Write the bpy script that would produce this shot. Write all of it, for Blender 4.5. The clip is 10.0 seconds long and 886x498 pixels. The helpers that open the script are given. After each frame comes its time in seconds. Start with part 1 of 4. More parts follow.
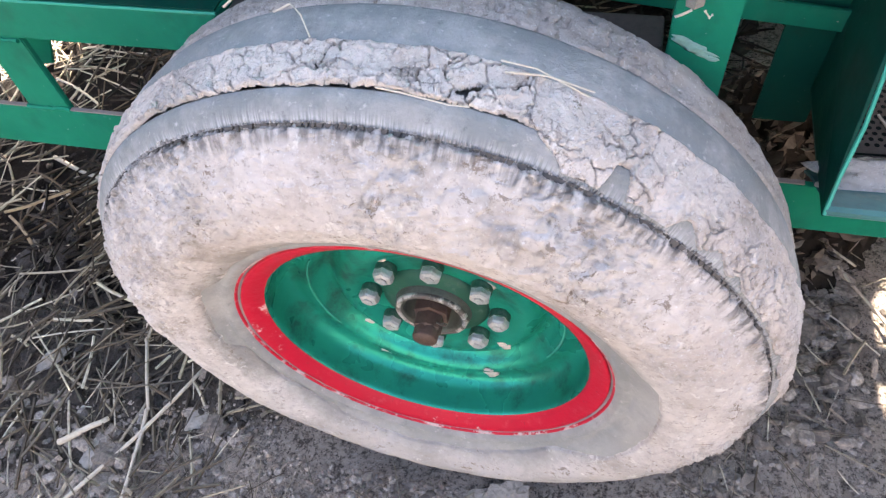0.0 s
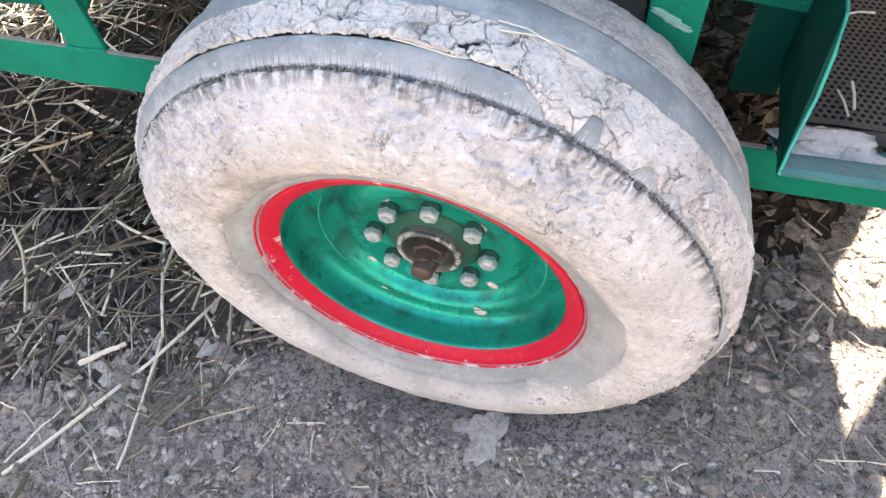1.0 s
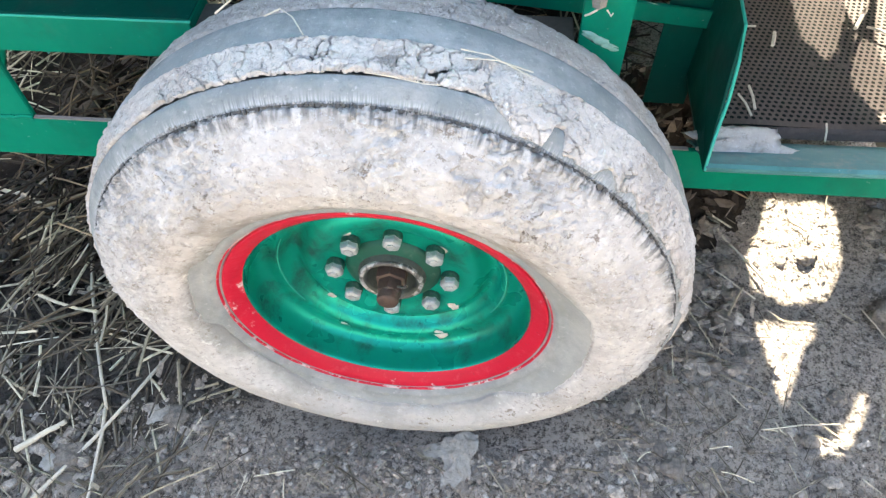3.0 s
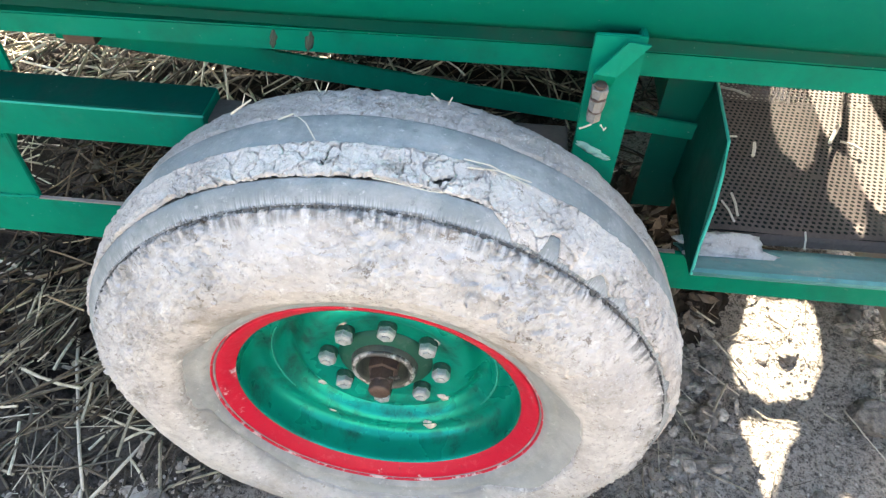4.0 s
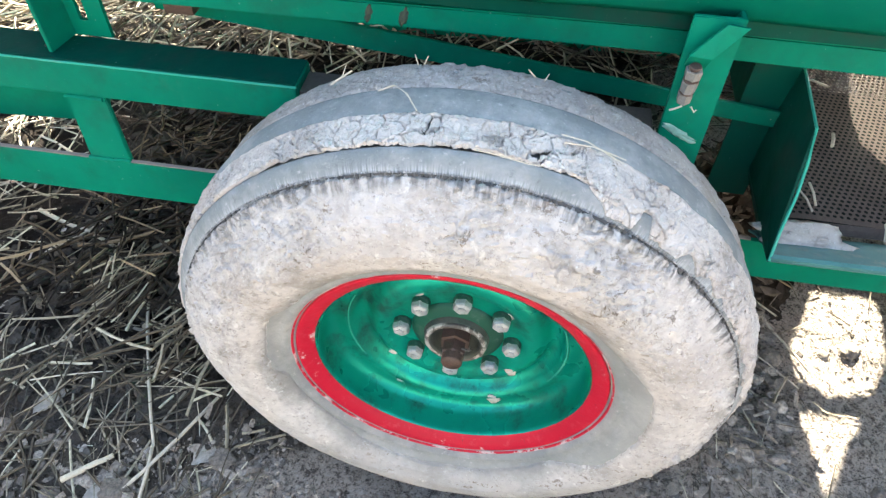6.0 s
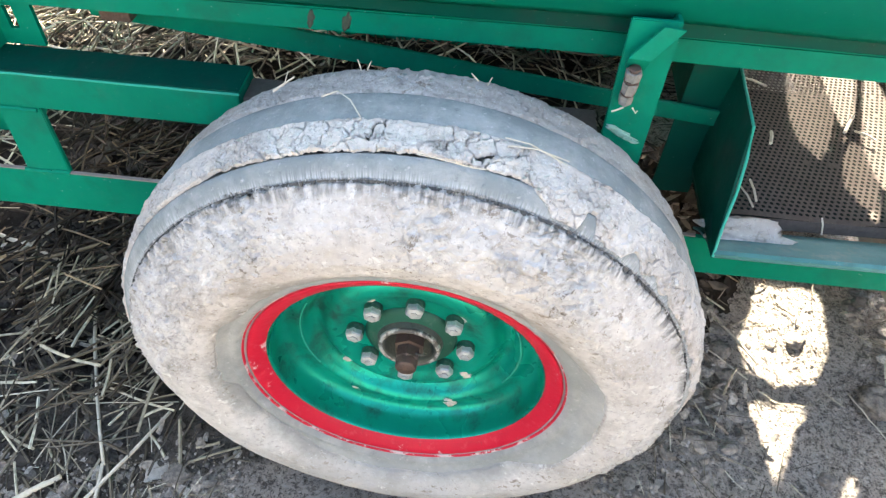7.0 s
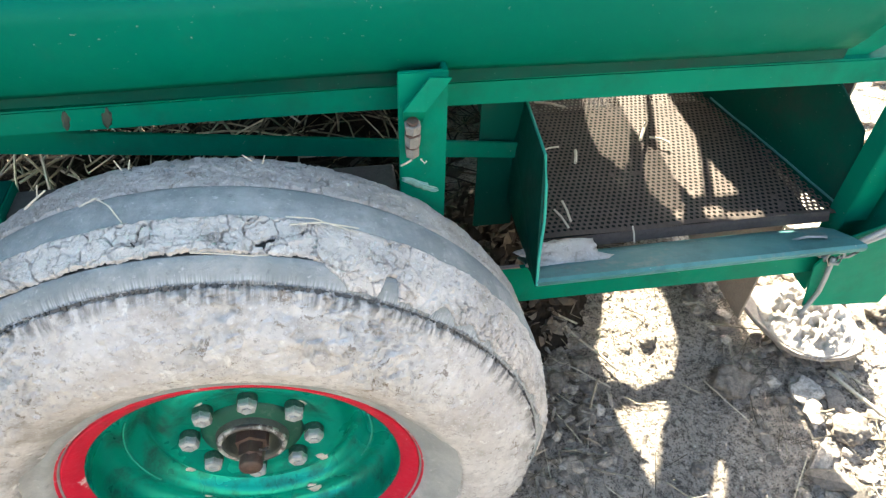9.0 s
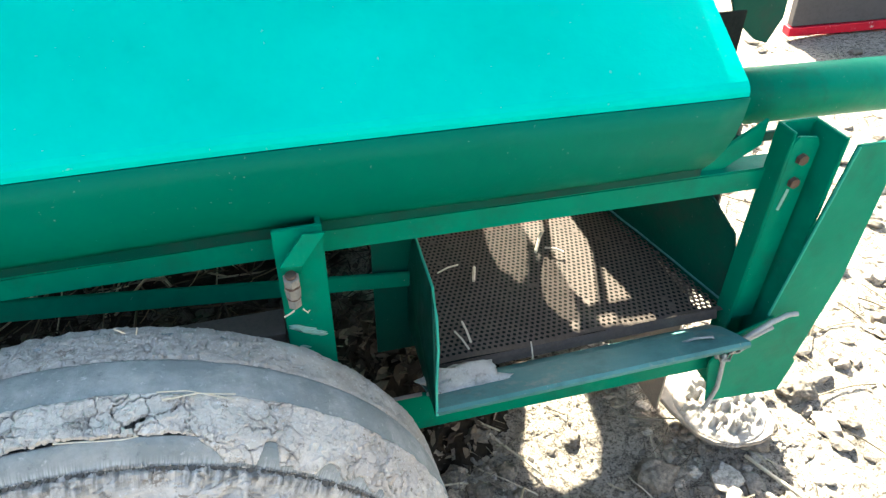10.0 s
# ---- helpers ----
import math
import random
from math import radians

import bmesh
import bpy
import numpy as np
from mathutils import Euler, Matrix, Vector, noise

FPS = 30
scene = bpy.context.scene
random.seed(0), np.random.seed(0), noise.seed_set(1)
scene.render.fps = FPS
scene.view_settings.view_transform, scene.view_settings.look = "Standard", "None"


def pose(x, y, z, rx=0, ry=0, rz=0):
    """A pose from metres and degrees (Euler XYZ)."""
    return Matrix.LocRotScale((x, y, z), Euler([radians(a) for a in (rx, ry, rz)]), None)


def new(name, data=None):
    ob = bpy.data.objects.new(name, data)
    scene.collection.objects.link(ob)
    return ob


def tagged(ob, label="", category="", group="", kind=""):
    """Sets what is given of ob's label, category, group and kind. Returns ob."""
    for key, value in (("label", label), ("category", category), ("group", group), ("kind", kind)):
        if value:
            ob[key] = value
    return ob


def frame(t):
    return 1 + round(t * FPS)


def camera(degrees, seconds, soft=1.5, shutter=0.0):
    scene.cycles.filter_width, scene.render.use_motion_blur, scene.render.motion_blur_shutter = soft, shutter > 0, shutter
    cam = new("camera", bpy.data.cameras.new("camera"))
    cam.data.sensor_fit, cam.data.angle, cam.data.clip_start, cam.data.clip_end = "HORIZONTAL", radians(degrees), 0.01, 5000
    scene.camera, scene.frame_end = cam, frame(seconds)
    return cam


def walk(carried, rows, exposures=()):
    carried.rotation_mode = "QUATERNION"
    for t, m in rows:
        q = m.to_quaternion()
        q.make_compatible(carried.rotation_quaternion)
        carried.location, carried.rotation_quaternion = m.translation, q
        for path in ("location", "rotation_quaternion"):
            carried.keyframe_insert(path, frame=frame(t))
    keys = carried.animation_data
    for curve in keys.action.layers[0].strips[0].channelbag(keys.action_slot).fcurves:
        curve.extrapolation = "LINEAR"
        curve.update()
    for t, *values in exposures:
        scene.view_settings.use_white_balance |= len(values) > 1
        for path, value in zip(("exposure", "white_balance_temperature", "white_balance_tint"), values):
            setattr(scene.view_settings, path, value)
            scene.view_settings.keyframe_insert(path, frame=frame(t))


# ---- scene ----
cam = camera(65.5, 10.0, soft=1.3, shutter=0.0)
ROWS = [
    (0.0, 0.2204, -0.3309, 1.0495, 36.388, 9.386, 13.043),
    (0.5, 0.2480, -0.3870, 1.0845, 35.297, 8.664, 17.298),
    (1.0, 0.2504, -0.4090, 1.1016, 34.370, 7.726, 15.247),
    (1.5, 0.2431, -0.4225, 1.1110, 34.877, 5.531, 10.564),
    (2.0, 0.2188, -0.4392, 1.1200, 35.730, 5.320, 8.531),
    (3.5, 0.1748, -0.4657, 1.1285, 39.481, 4.057, 4.084),
    (4.0, 0.1691, -0.4585, 1.1583, 43.042, 2.636, 5.574),
    (4.5, 0.1550, -0.4702, 1.1701, 42.853, 3.380, 7.587),
    (5.0, 0.1379, -0.4811, 1.1676, 41.602, 3.399, 9.117),
    (6.5, 0.1077, -0.4943, 1.1627, 42.504, 2.139, 8.843),
    (7.0, 0.1238, -0.4883, 1.1634, 42.359, 1.581, 5.714),
    (7.5, 0.1441, -0.4783, 1.1633, 41.514, 1.720, 2.485),
    (8.0, 0.1655, -0.4766, 1.1542, 40.980, 1.762, -1.263),
    (8.5, 0.1851, -0.4669, 1.1533, 41.673, 2.201, -4.386),
    (9.0, 0.2120, -0.4454, 1.1602, 45.142, 2.593, -8.841),
    (9.5, 0.2499, -0.4307, 1.1828, 47.972, 2.790, -11.644),
    (10.0, 0.2964, -0.4258, 1.2203, 51.414, 3.336, -15.156),
]
walk(cam, [(t, pose(*row)) for t, *row in ROWS], exposures=[(0.0, 3.97, 7250, 17), (1.0, 4.14, 7250, 13), (2.0, 4.14, 7200, 8), (3.5, 4.11, 7050, 4), (4.5, 4.02, 7050, 4), (6.5, 4.04, 7050, 4), (8.0, 4.11, 7050, 4), (9.0, 3.82, 7100, 1), (10.0, 3.67, 7000, -2)])

# ---- world and sun ----
SUN_DIR = Vector((0.140, 1.500, 1.000)).normalized()      # towards the sun
ELEV = math.asin(SUN_DIR.z)
AZIM = math.atan2(SUN_DIR.x, SUN_DIR.y)                   # from +y towards +x
world = bpy.data.worlds.new("sky")
scene.world = world
world.use_nodes = True
wn = world.node_tree.nodes
sky = wn.new("ShaderNodeTexSky")
sky.sky_type, sky.sun_disc, sky.sun_elevation, sky.sun_rotation = "NISHITA", False, ELEV, AZIM
sky.air_density, sky.dust_density = 0.8, 3.0
wn["Background"].inputs["Strength"].default_value = 0.098
world.node_tree.links.new(sky.outputs["Color"], wn["Background"].inputs["Color"])
sun = new("sun", bpy.data.lights.new("sun", "SUN"))
sun.data.energy, sun.data.angle, sun.data.color = 5.0, radians(0.40), (1.0, 0.95, 0.87)
sun.rotation_mode = "QUATERNION"
sun.rotation_quaternion = SUN_DIR.to_track_quat("Z", "Y")


# ---- materials ----
class Mat:
    """A small node-material builder."""

    def __init__(self, name):
        self.m = bpy.data.materials.new(name)
        self.m.use_nodes = True
        self.n, self.l = self.m.node_tree.nodes, self.m.node_tree.links
        self.b = self.n["Principled BSDF"]
        self.c = self.n.new("ShaderNodeTexCoord").outputs["Object"]

    def noise(self, scale, detail=4, rough=0.55, stretch=None, seed=0.0, distort=0.0):
        t = self.n.new("ShaderNodeTexNoise")
        t.inputs["Scale"].default_value, t.inputs["Detail"].default_value, t.inputs["Roughness"].default_value = scale, detail, rough
        t.inputs["Distortion"].default_value = distort
        p = self.n.new("ShaderNodeMapping")
        p.inputs["Location"].default_value = (seed, seed * 1.7, seed * 0.6)
        if stretch:
            p.inputs["Scale"].default_value = stretch
        self.l.new(self.c, p.inputs["Vector"])
        self.l.new(p.outputs["Vector"], t.inputs["Vector"])
        return t.outputs["Fac"]

    def voronoi(self, scale, feature="F1", warp=0.0):
        t = self.n.new("ShaderNodeTexVoronoi")
        t.feature = feature
        t.inputs["Scale"].default_value = scale
        if warp:
            w = self.n.new("ShaderNodeTexNoise")
            w.inputs["Scale"].default_value, w.inputs["Detail"].default_value = scale * 1.3, 5
            v = self.n.new("ShaderNodeVectorMath")
            v.operation = "MULTIPLY_ADD"
            v.inputs[1].default_value = (warp, warp, warp)
            self.l.new(self.c, w.inputs["Vector"])
            self.l.new(w.outputs["Color"], v.inputs[0])
            self.l.new(self.c, v.inputs[2])
            self.l.new(v.outputs["Vector"], t.inputs["Vector"])
        else:
            self.l.new(self.c, t.inputs["Vector"])
        return t.outputs["Distance"]

    def ramp(self, fac, *stops):
        r = self.n.new("ShaderNodeValToRGB")
        el = r.color_ramp.elements
        while len(el) < len(stops):
            el.new(0.5)
        for e, (pos, col) in zip(el, stops):
            e.position = pos
            e.color = (*col, 1) if isinstance(col, tuple) else (col, col, col, 1)
        self.l.new(fac, r.inputs["Fac"])
        return r.outputs["Color"]

    def mix(self, fac, a, b, kind="MIX"):
        x = self.n.new("ShaderNodeMix")
        x.data_type, x.blend_type = "RGBA", kind
        for socket, value in ((x.inputs[0], fac), (x.inputs[6], a), (x.inputs[7], b)):
            if isinstance(value, bpy.types.NodeSocket):
                self.l.new(value, socket)
            elif isinstance(value, tuple):
                socket.default_value = (*value, 1)
            else:
                socket.default_value = value
        return x.outputs[2]

    def math(self, op, a, b=0.0):
        x = self.n.new("ShaderNodeMath")
        x.operation = op
        for socket, value in zip(x.inputs, (a, b)):
            if isinstance(value, bpy.types.NodeSocket):
                self.l.new(value, socket)
            else:
                socket.default_value = value
        return x.outputs[0]

    def attr(self, name):
        a = self.n.new("ShaderNodeAttribute")
        a.attribute_name = name
        return a.outputs["Fac"]

    def island(self):
        return self.n.new("ShaderNodeNewGeometry").outputs["Random Per Island"]

    def done(self, color, rough=0.8, metal=0.0, bump=None, depth=0.002, strength=1.0, spec=None):
        for socket, value in ((self.b.inputs["Base Color"], color), (self.b.inputs["Roughness"], rough), (self.b.inputs["Metallic"], metal)):
            if isinstance(value, bpy.types.NodeSocket):
                self.l.new(value, socket)
            else:
                socket.default_value = (*value, 1) if isinstance(value, tuple) else value
        if spec is not None:
            self.b.inputs["Specular IOR Level"].default_value = spec
        if bump is not None:
            u = self.n.new("ShaderNodeBump")
            u.inputs["Distance"].default_value, u.inputs["Strength"].default_value = depth, strength
            self.l.new(bump, u.inputs["Height"])
            self.l.new(u.outputs["Normal"], self.b.inputs["Normal"])
        return self.m


def green_paint(name, base, dark, dust=0.35, rough=0.38, seed=0.0, spec=0.16, grime=0.0, metal=0.0):
    m = Mat(name)
    tone = m.ramp(m.noise(4.0, 5, 0.6, seed=seed), (0.3, dark), (0.7, base))
    dirt = m.ramp(m.noise(22.0, 8, 0.7, seed=seed + 3), (0.56, 0.0), (0.78, dust))
    specks = m.ramp(m.noise(150.0, 3, 0.6, seed=seed + 5), (0.70, 0.0), (0.76, 0.45))
    scuff = m.ramp(m.noise(30.0, 5, 0.75, stretch=(0.25, 1, 1), seed=seed + 8), (0.69, 0.0), (0.75, 0.4))
    col = m.mix(dirt, tone, (0.20, 0.20, 0.17))
    col = m.mix(scuff, col, (0.16, 0.33, 0.27))
    col = m.mix(specks, col, (0.30, 0.30, 0.27))
    if grime:
        col = m.mix(m.ramp(m.noise(13.0, 8, 0.72, seed=seed + 11), (0.50, 0.0), (0.66, grime)), col, (0.020, 0.030, 0.026))
    rg = m.ramp(m.noise(9.0, 4, seed=seed + 1), (0.3, rough - 0.1), (0.7, rough + 0.2))
    return m.done(col, rg, metal, bump=m.noise(60.0, 5, 0.6, seed=seed), depth=0.0012, strength=0.5, spec=spec)


GREEN = green_paint("green_paint", (0.0, 0.158, 0.092), (0.0, 0.116, 0.068), dust=0.06, grime=0.25, spec=0.05)
GREEN_WORN = green_paint("worn_green_paint", (0.065, 0.175, 0.172), (0.030, 0.110, 0.106), dust=0.9, rough=0.5, seed=4.0, grime=0.35)
GREEN_EDGE = green_paint("rubbed_highlit_green_edge", (0.03, 0.30, 0.21), (0.01, 0.20, 0.13), dust=0.5, rough=0.4, seed=14.0)
# Lighter copy of the green: light on the hood top put into the paint.
GREEN_HOOD_LIT = green_paint("hood_lit_green_paint", (0.0, 0.390, 0.300), (0.0, 0.335, 0.255), dust=0.03, rough=0.45, seed=9.0, spec=0.03)


def red_paint(name, scuff):
    m = Mat(name)
    col = m.mix(m.noise(5.0, 5, 0.6), (0.47, 0.010, 0.030), (0.34, 0.007, 0.020))
    col = m.mix(m.ramp(m.noise(45.0, 7, 0.75, seed=3.0), (0.56, 0.0), (0.68, 0.22)), col, (0.60, 0.16, 0.17))
    col = m.mix(m.ramp(m.noise(28.0, 8, 0.75, seed=8.0), (scuff, 0.0), (scuff + 0.05, 0.8)), col, (0.50, 0.42, 0.39))
    col = m.mix(m.ramp(m.noise(160.0, 4, 0.7, seed=1.0), (0.64, 0.0), (0.70, 0.7)), col, (0.10, 0.03, 0.03))
    return m.done(col, 0.42, bump=m.noise(70.0, 6, 0.6), depth=0.001, spec=0.16)


RED = red_paint("red_paint", 0.61)
RED_LIP = red_paint("scuffed_red_paint", 0.52)
# Darker copy of the green: the apron's shade is put into its paint.
GREEN_APRON_SHADED = green_paint("apron_shaded_green_paint", (0.0, 0.112, 0.072), (0.0, 0.098, 0.062), dust=0.02, rough=0.40, seed=31.0, spec=0.05)
# Dark copy of the green, with shade painted in for sheltered parts.
GREEN_SHADED = green_paint("shaded_green_paint", (0.0, 0.054, 0.036), (0.0, 0.038, 0.026), dust=0.03, rough=0.40, seed=21.0, grime=0.5, spec=0.08)
RIM_DARK = green_paint("dark_rim_paint", (0.006, 0.075, 0.045), (0.02, 0.05, 0.035), dust=0.6, rough=0.45, seed=25.0)
RIM_GREEN = green_paint("rim_green_paint", (0.0, 0.310, 0.208), (0.0, 0.150, 0.098), dust=0.04, rough=0.27, seed=15.0, spec=0.18, grime=0.8, metal=0.42)


def plain(name, a, b, scale=30.0, rough=0.8, metal=0.0, depth=0.001, fine=200.0, spec=0.3):
    m = Mat(name)
    col = m.mix(m.noise(scale, 6, 0.65), a, b)
    col = m.mix(m.ramp(m.noise(fine, 3), (0.45, 0.0), (0.75, 0.4)), col, tuple(v * 0.45 for v in a))
    return m.done(col, rough, metal, bump=m.noise(fine, 6, 0.7), depth=depth, spec=spec)



def rubber_material():
    m = Mat("dusty_rubber")
    col = m.mix(m.noise(26.0, 6, 0.65), (0.215, 0.222, 0.212), (0.130, 0.137, 0.133))
    col = m.mix(m.ramp(m.noise(12.0, 8, 0.7, seed=2.0), (0.46, 0.0), (0.68, 0.75)), col, (0.37, 0.35, 0.325))
    col = m.mix(m.ramp(m.noise(150.0, 5, 0.7, seed=5.0), (0.60, 0.0), (0.70, 0.6)), col, (0.45, 0.42, 0.39))
    col = m.mix(m.ramp(m.noise(70.0, 5, 0.7, seed=7.0), (0.62, 0.0), (0.72, 0.5)), col, (0.06, 0.062, 0.066))
    x = m.n.new("ShaderNodeSeparateXYZ")
    m.l.new(m.c, x.inputs["Vector"])
    r = m.math("SQRT", m.math("ADD", m.math("MULTIPLY", x.outputs["X"], x.outputs["X"]), m.math("MULTIPLY", x.outputs["Z"], x.outputs["Z"])))
    v = m.n.new("ShaderNodeCombineXYZ")
    m.l.new(m.math("MULTIPLY", m.math("ARCTAN2", x.outputs["X"], x.outputs["Z"]), 170.0), v.inputs["X"])
    m.l.new(m.math("MULTIPLY", r, 30.0), v.inputs["Y"])
    t = m.n.new("ShaderNodeTexNoise")
    t.inputs["Scale"].default_value, t.inputs["Detail"].default_value = 1.0, 5
    m.l.new(v.outputs["Vector"], t.inputs["Vector"])
    dusty = m.math("MULTIPLY", m.ramp(m.math("ADD", r, m.math("MULTIPLY", m.math("SUBTRACT", m.noise(20.0, 4, 0.6, seed=17.0), 0.5), 0.02)), (0.3645, 0.0), (0.3660, 0.8), (0.3690, 0.5), (0.3725, 0.0)), m.ramp(t.outputs["Fac"], (0.42, 0.0), (0.56, 0.9)))
    col = m.mix(dusty, col, (0.50, 0.48, 0.46))                          # pale dust rubbed into the shoulder
    film = m.math("MULTIPLY", m.ramp(r, (0.232, 0.25), (0.250, 0.50), (0.280, 0.65), (0.300, 0.0)), m.ramp(m.noise(18.0, 6, 0.7, seed=27.0), (0.30, 0.5), (0.60, 1.0)))
    col = m.mix(film, col, (0.37, 0.345, 0.315))                         # thin dust on the bare rubber beside the rim
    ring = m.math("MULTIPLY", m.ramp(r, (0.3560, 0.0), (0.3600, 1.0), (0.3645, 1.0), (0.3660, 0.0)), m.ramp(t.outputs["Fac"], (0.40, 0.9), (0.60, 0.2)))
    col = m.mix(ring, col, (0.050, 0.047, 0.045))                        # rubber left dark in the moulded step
    return m.done(col, 0.78, bump=m.noise(180.0, 8, 0.75), depth=0.0025)


RUBBER = rubber_material()
DARK_RUBBER = plain("dark_rubber", (0.04, 0.036, 0.033), (0.10, 0.088, 0.078), 60.0, 0.8, fine=200.0)
STEEL = plain("bright_zinc", (0.56, 0.56, 0.54), (0.20, 0.19, 0.17), 110.0, 0.35, 0.35, fine=400.0)
RUST = plain("rusty_greasy_steel", (0.050, 0.031, 0.023), (0.13, 0.082, 0.062), 90.0, 0.55, 0.3, fine=300.0)
SCREEN = plain("rusty_screen_steel", (0.092, 0.071, 0.060), (0.046, 0.034, 0.027), 25.0, 0.75, 0.0, fine=200.0, spec=0.12)
HUB_DIRTY = plain("grimy_grey_hub", (0.030, 0.046, 0.036), (0.105, 0.098, 0.080), 55.0, 0.5, 0.2, fine=250.0)


def worn_edge_steel():
    m = Mat("worn_grey_steel")
    col = m.mix(m.noise(60.0, 6, 0.65), (0.045, 0.036, 0.030), (0.11, 0.095, 0.08))
    col = m.mix(m.ramp(m.noise(38.0, 6, 0.7, seed=5.0), (0.50, 0.0), (0.57, 0.9)), col, (0.46, 0.43, 0.39))
    return m.done(col, 0.5, 0.25, bump=m.noise(200.0, 6, 0.7), depth=0.001)


HUB_GREY = worn_edge_steel()
SKID = plain("dusty_brown_steel", (0.30, 0.25, 0.21), (0.19, 0.15, 0.125), 40.0, 0.75, 0.1, fine=200.0)
# Near-black colour that stands in for shade in gaps and recesses.
NEAR_BLACK = plain("near_black_steel", (0.010, 0.012, 0.011), (0.018, 0.020, 0.018), 40.0, 0.9, fine=150.0, spec=0.02)
GREY_SHEET = plain("grey_sheet", (0.075, 0.068, 0.070), (0.055, 0.05, 0.052), 8.0, 0.6, 0.0, fine=80.0)
DULL_BAR = plain("dull_rusty_bar", (0.050, 0.050, 0.044), (0.085, 0.062, 0.050), 22.0, 0.7, fine=150.0)
STAIN = plain("old_rust_stain", (0.050, 0.045, 0.034), (0.030, 0.060, 0.040), 90.0, 0.8)
STUD = plain("mud_caked_nut", (0.27, 0.255, 0.225), (0.10, 0.085, 0.070), 160.0, 0.8, fine=350.0)
SCUFF = plain("scuffed_pale_paint", (0.22, 0.36, 0.32), (0.10, 0.25, 0.20), 120.0, 0.6, fine=300.0)
TWINE = plain("grey_twine", (0.36, 0.35, 0.33), (0.22, 0.21, 0.20), 120.0, 0.9)


def mud_material(name, a, b, c, wheel_dirt=False):
    m = Mat(name)
    col = m.ramp(m.noise(9.0, 7, 0.65), (0.25, a), (0.5, b), (0.75, c))
    crumbs = m.ramp(m.noise(110.0, 6, 0.75), (0.55, 0.0), (0.66, 0.75))
    col = m.mix(crumbs, col, (0.23, 0.197, 0.17))
    flakes = m.ramp(m.voronoi(85.0), (0.25, 0.0), (0.75, 0.35))
    col = m.mix(flakes, col, tuple(v * 0.72 for v in b))
    stain = m.ramp(m.noise(16.0, 5, 0.7, seed=6.0), (0.51, 0.0), (0.68, 0.62))
    col = m.mix(stain, col, (0.30, 0.255, 0.215))
    fine = m.ramp(m.noise(300.0, 3, 0.7, seed=4.0), (0.60, 0.0), (0.68, 0.55))
    col = m.mix(fine, col, tuple(min(0.7, v * 1.35) for v in c))
    if wheel_dirt:
        x = m.n.new("ShaderNodeSeparateXYZ")
        m.l.new(m.c, x.inputs["Vector"])
        sq = m.math("ADD", m.math("MULTIPLY", x.outputs["X"], x.outputs["X"]), m.math("MULTIPLY", x.outputs["Z"], x.outputs["Z"]))
        r = m.math("SQRT", sq)
        turn = m.math("ARCTAN2", x.outputs["X"], x.outputs["Z"])
        blur = m.math("MULTIPLY", m.math("SUBTRACT", m.noise(11.0, 6, 0.65, seed=9.0), 0.5), 0.10)
        col = m.mix(m.ramp(m.math("ADD", r, blur), (0.235, 0.85), (0.262, 0.0)), col, (0.235, 0.225, 0.205))      # rubbed clean beside the rim
        col = m.mix(m.ramp(m.math("ADD", x.outputs["Z"], m.math("ADD", blur, 0.5)), (0.20, 0.55), (0.42, 0.0)), col, (0.35, 0.335, 0.315))
        v = m.n.new("ShaderNodeCombineXYZ")
        m.l.new(m.math("MULTIPLY", turn, 40.0), v.inputs["X"])
        m.l.new(m.math("MULTIPLY", r, 22.0), v.inputs["Y"])
        t = m.n.new("ShaderNodeTexNoise")
        t.inputs["Scale"].default_value, t.inputs["Detail"].default_value = 1.0, 4
        m.l.new(v.outputs["Vector"], t.inputs["Vector"])
        band = m.ramp(m.math("ADD", r, m.math("MULTIPLY", blur, 0.30)), (0.352, 0.0), (0.361, 1.0))
        where = m.ramp(m.math("ADD", m.math("DIVIDE", turn, 6.2832), 0.5), (0.28, 0.3), (0.36, 0.85), (0.55, 0.85), (0.61, 1.0), (0.72, 1.0), (0.78, 0.25))
        smear = m.math("MULTIPLY", m.math("MULTIPLY", band, where), m.ramp(t.outputs["Fac"], (0.44, 0.0), (0.58, 0.85)))
        col = m.mix(smear, col, (0.085, 0.078, 0.072))                                                        # dark smears at the shoulder
    where = m.ramp(m.noise(10.0, 4, 0.6, seed=12.0), (0.46, 0.0), (0.58, 1.0))
    fleck = m.math("MULTIPLY", where, m.ramp(m.noise(70.0, 8, 0.74, seed=21.0, distort=0.5), (0.585, 0.0), (0.615, 0.8)))
    col = m.mix(fleck, col, (0.20, 0.150, 0.112))
    chalk = m.ramp(m.noise(34.0, 6, 0.7, seed=31.0, distort=0.4), (0.60, 0.0), (0.66, 0.6))
    col = m.mix(chalk, col, tuple(min(0.8, v * 1.15) for v in c))
    return m.done(col, 0.93, bump=m.noise(150.0, 9, 0.8), depth=0.0045, strength=1.0, spec=0.2)


MUD = mud_material("dried_mud", (0.43, 0.378, 0.335), (0.60, 0.540, 0.488), (0.72, 0.66, 0.605), True)
MUD_GREY = mud_material("dried_grey_mud", (0.44, 0.370, 0.318), (0.60, 0.520, 0.455), (0.71, 0.630, 0.560))
MUD_DARK = mud_material("dark_tread_mud", (0.29, 0.252, 0.222), (0.41, 0.362, 0.320), (0.53, 0.475, 0.425))


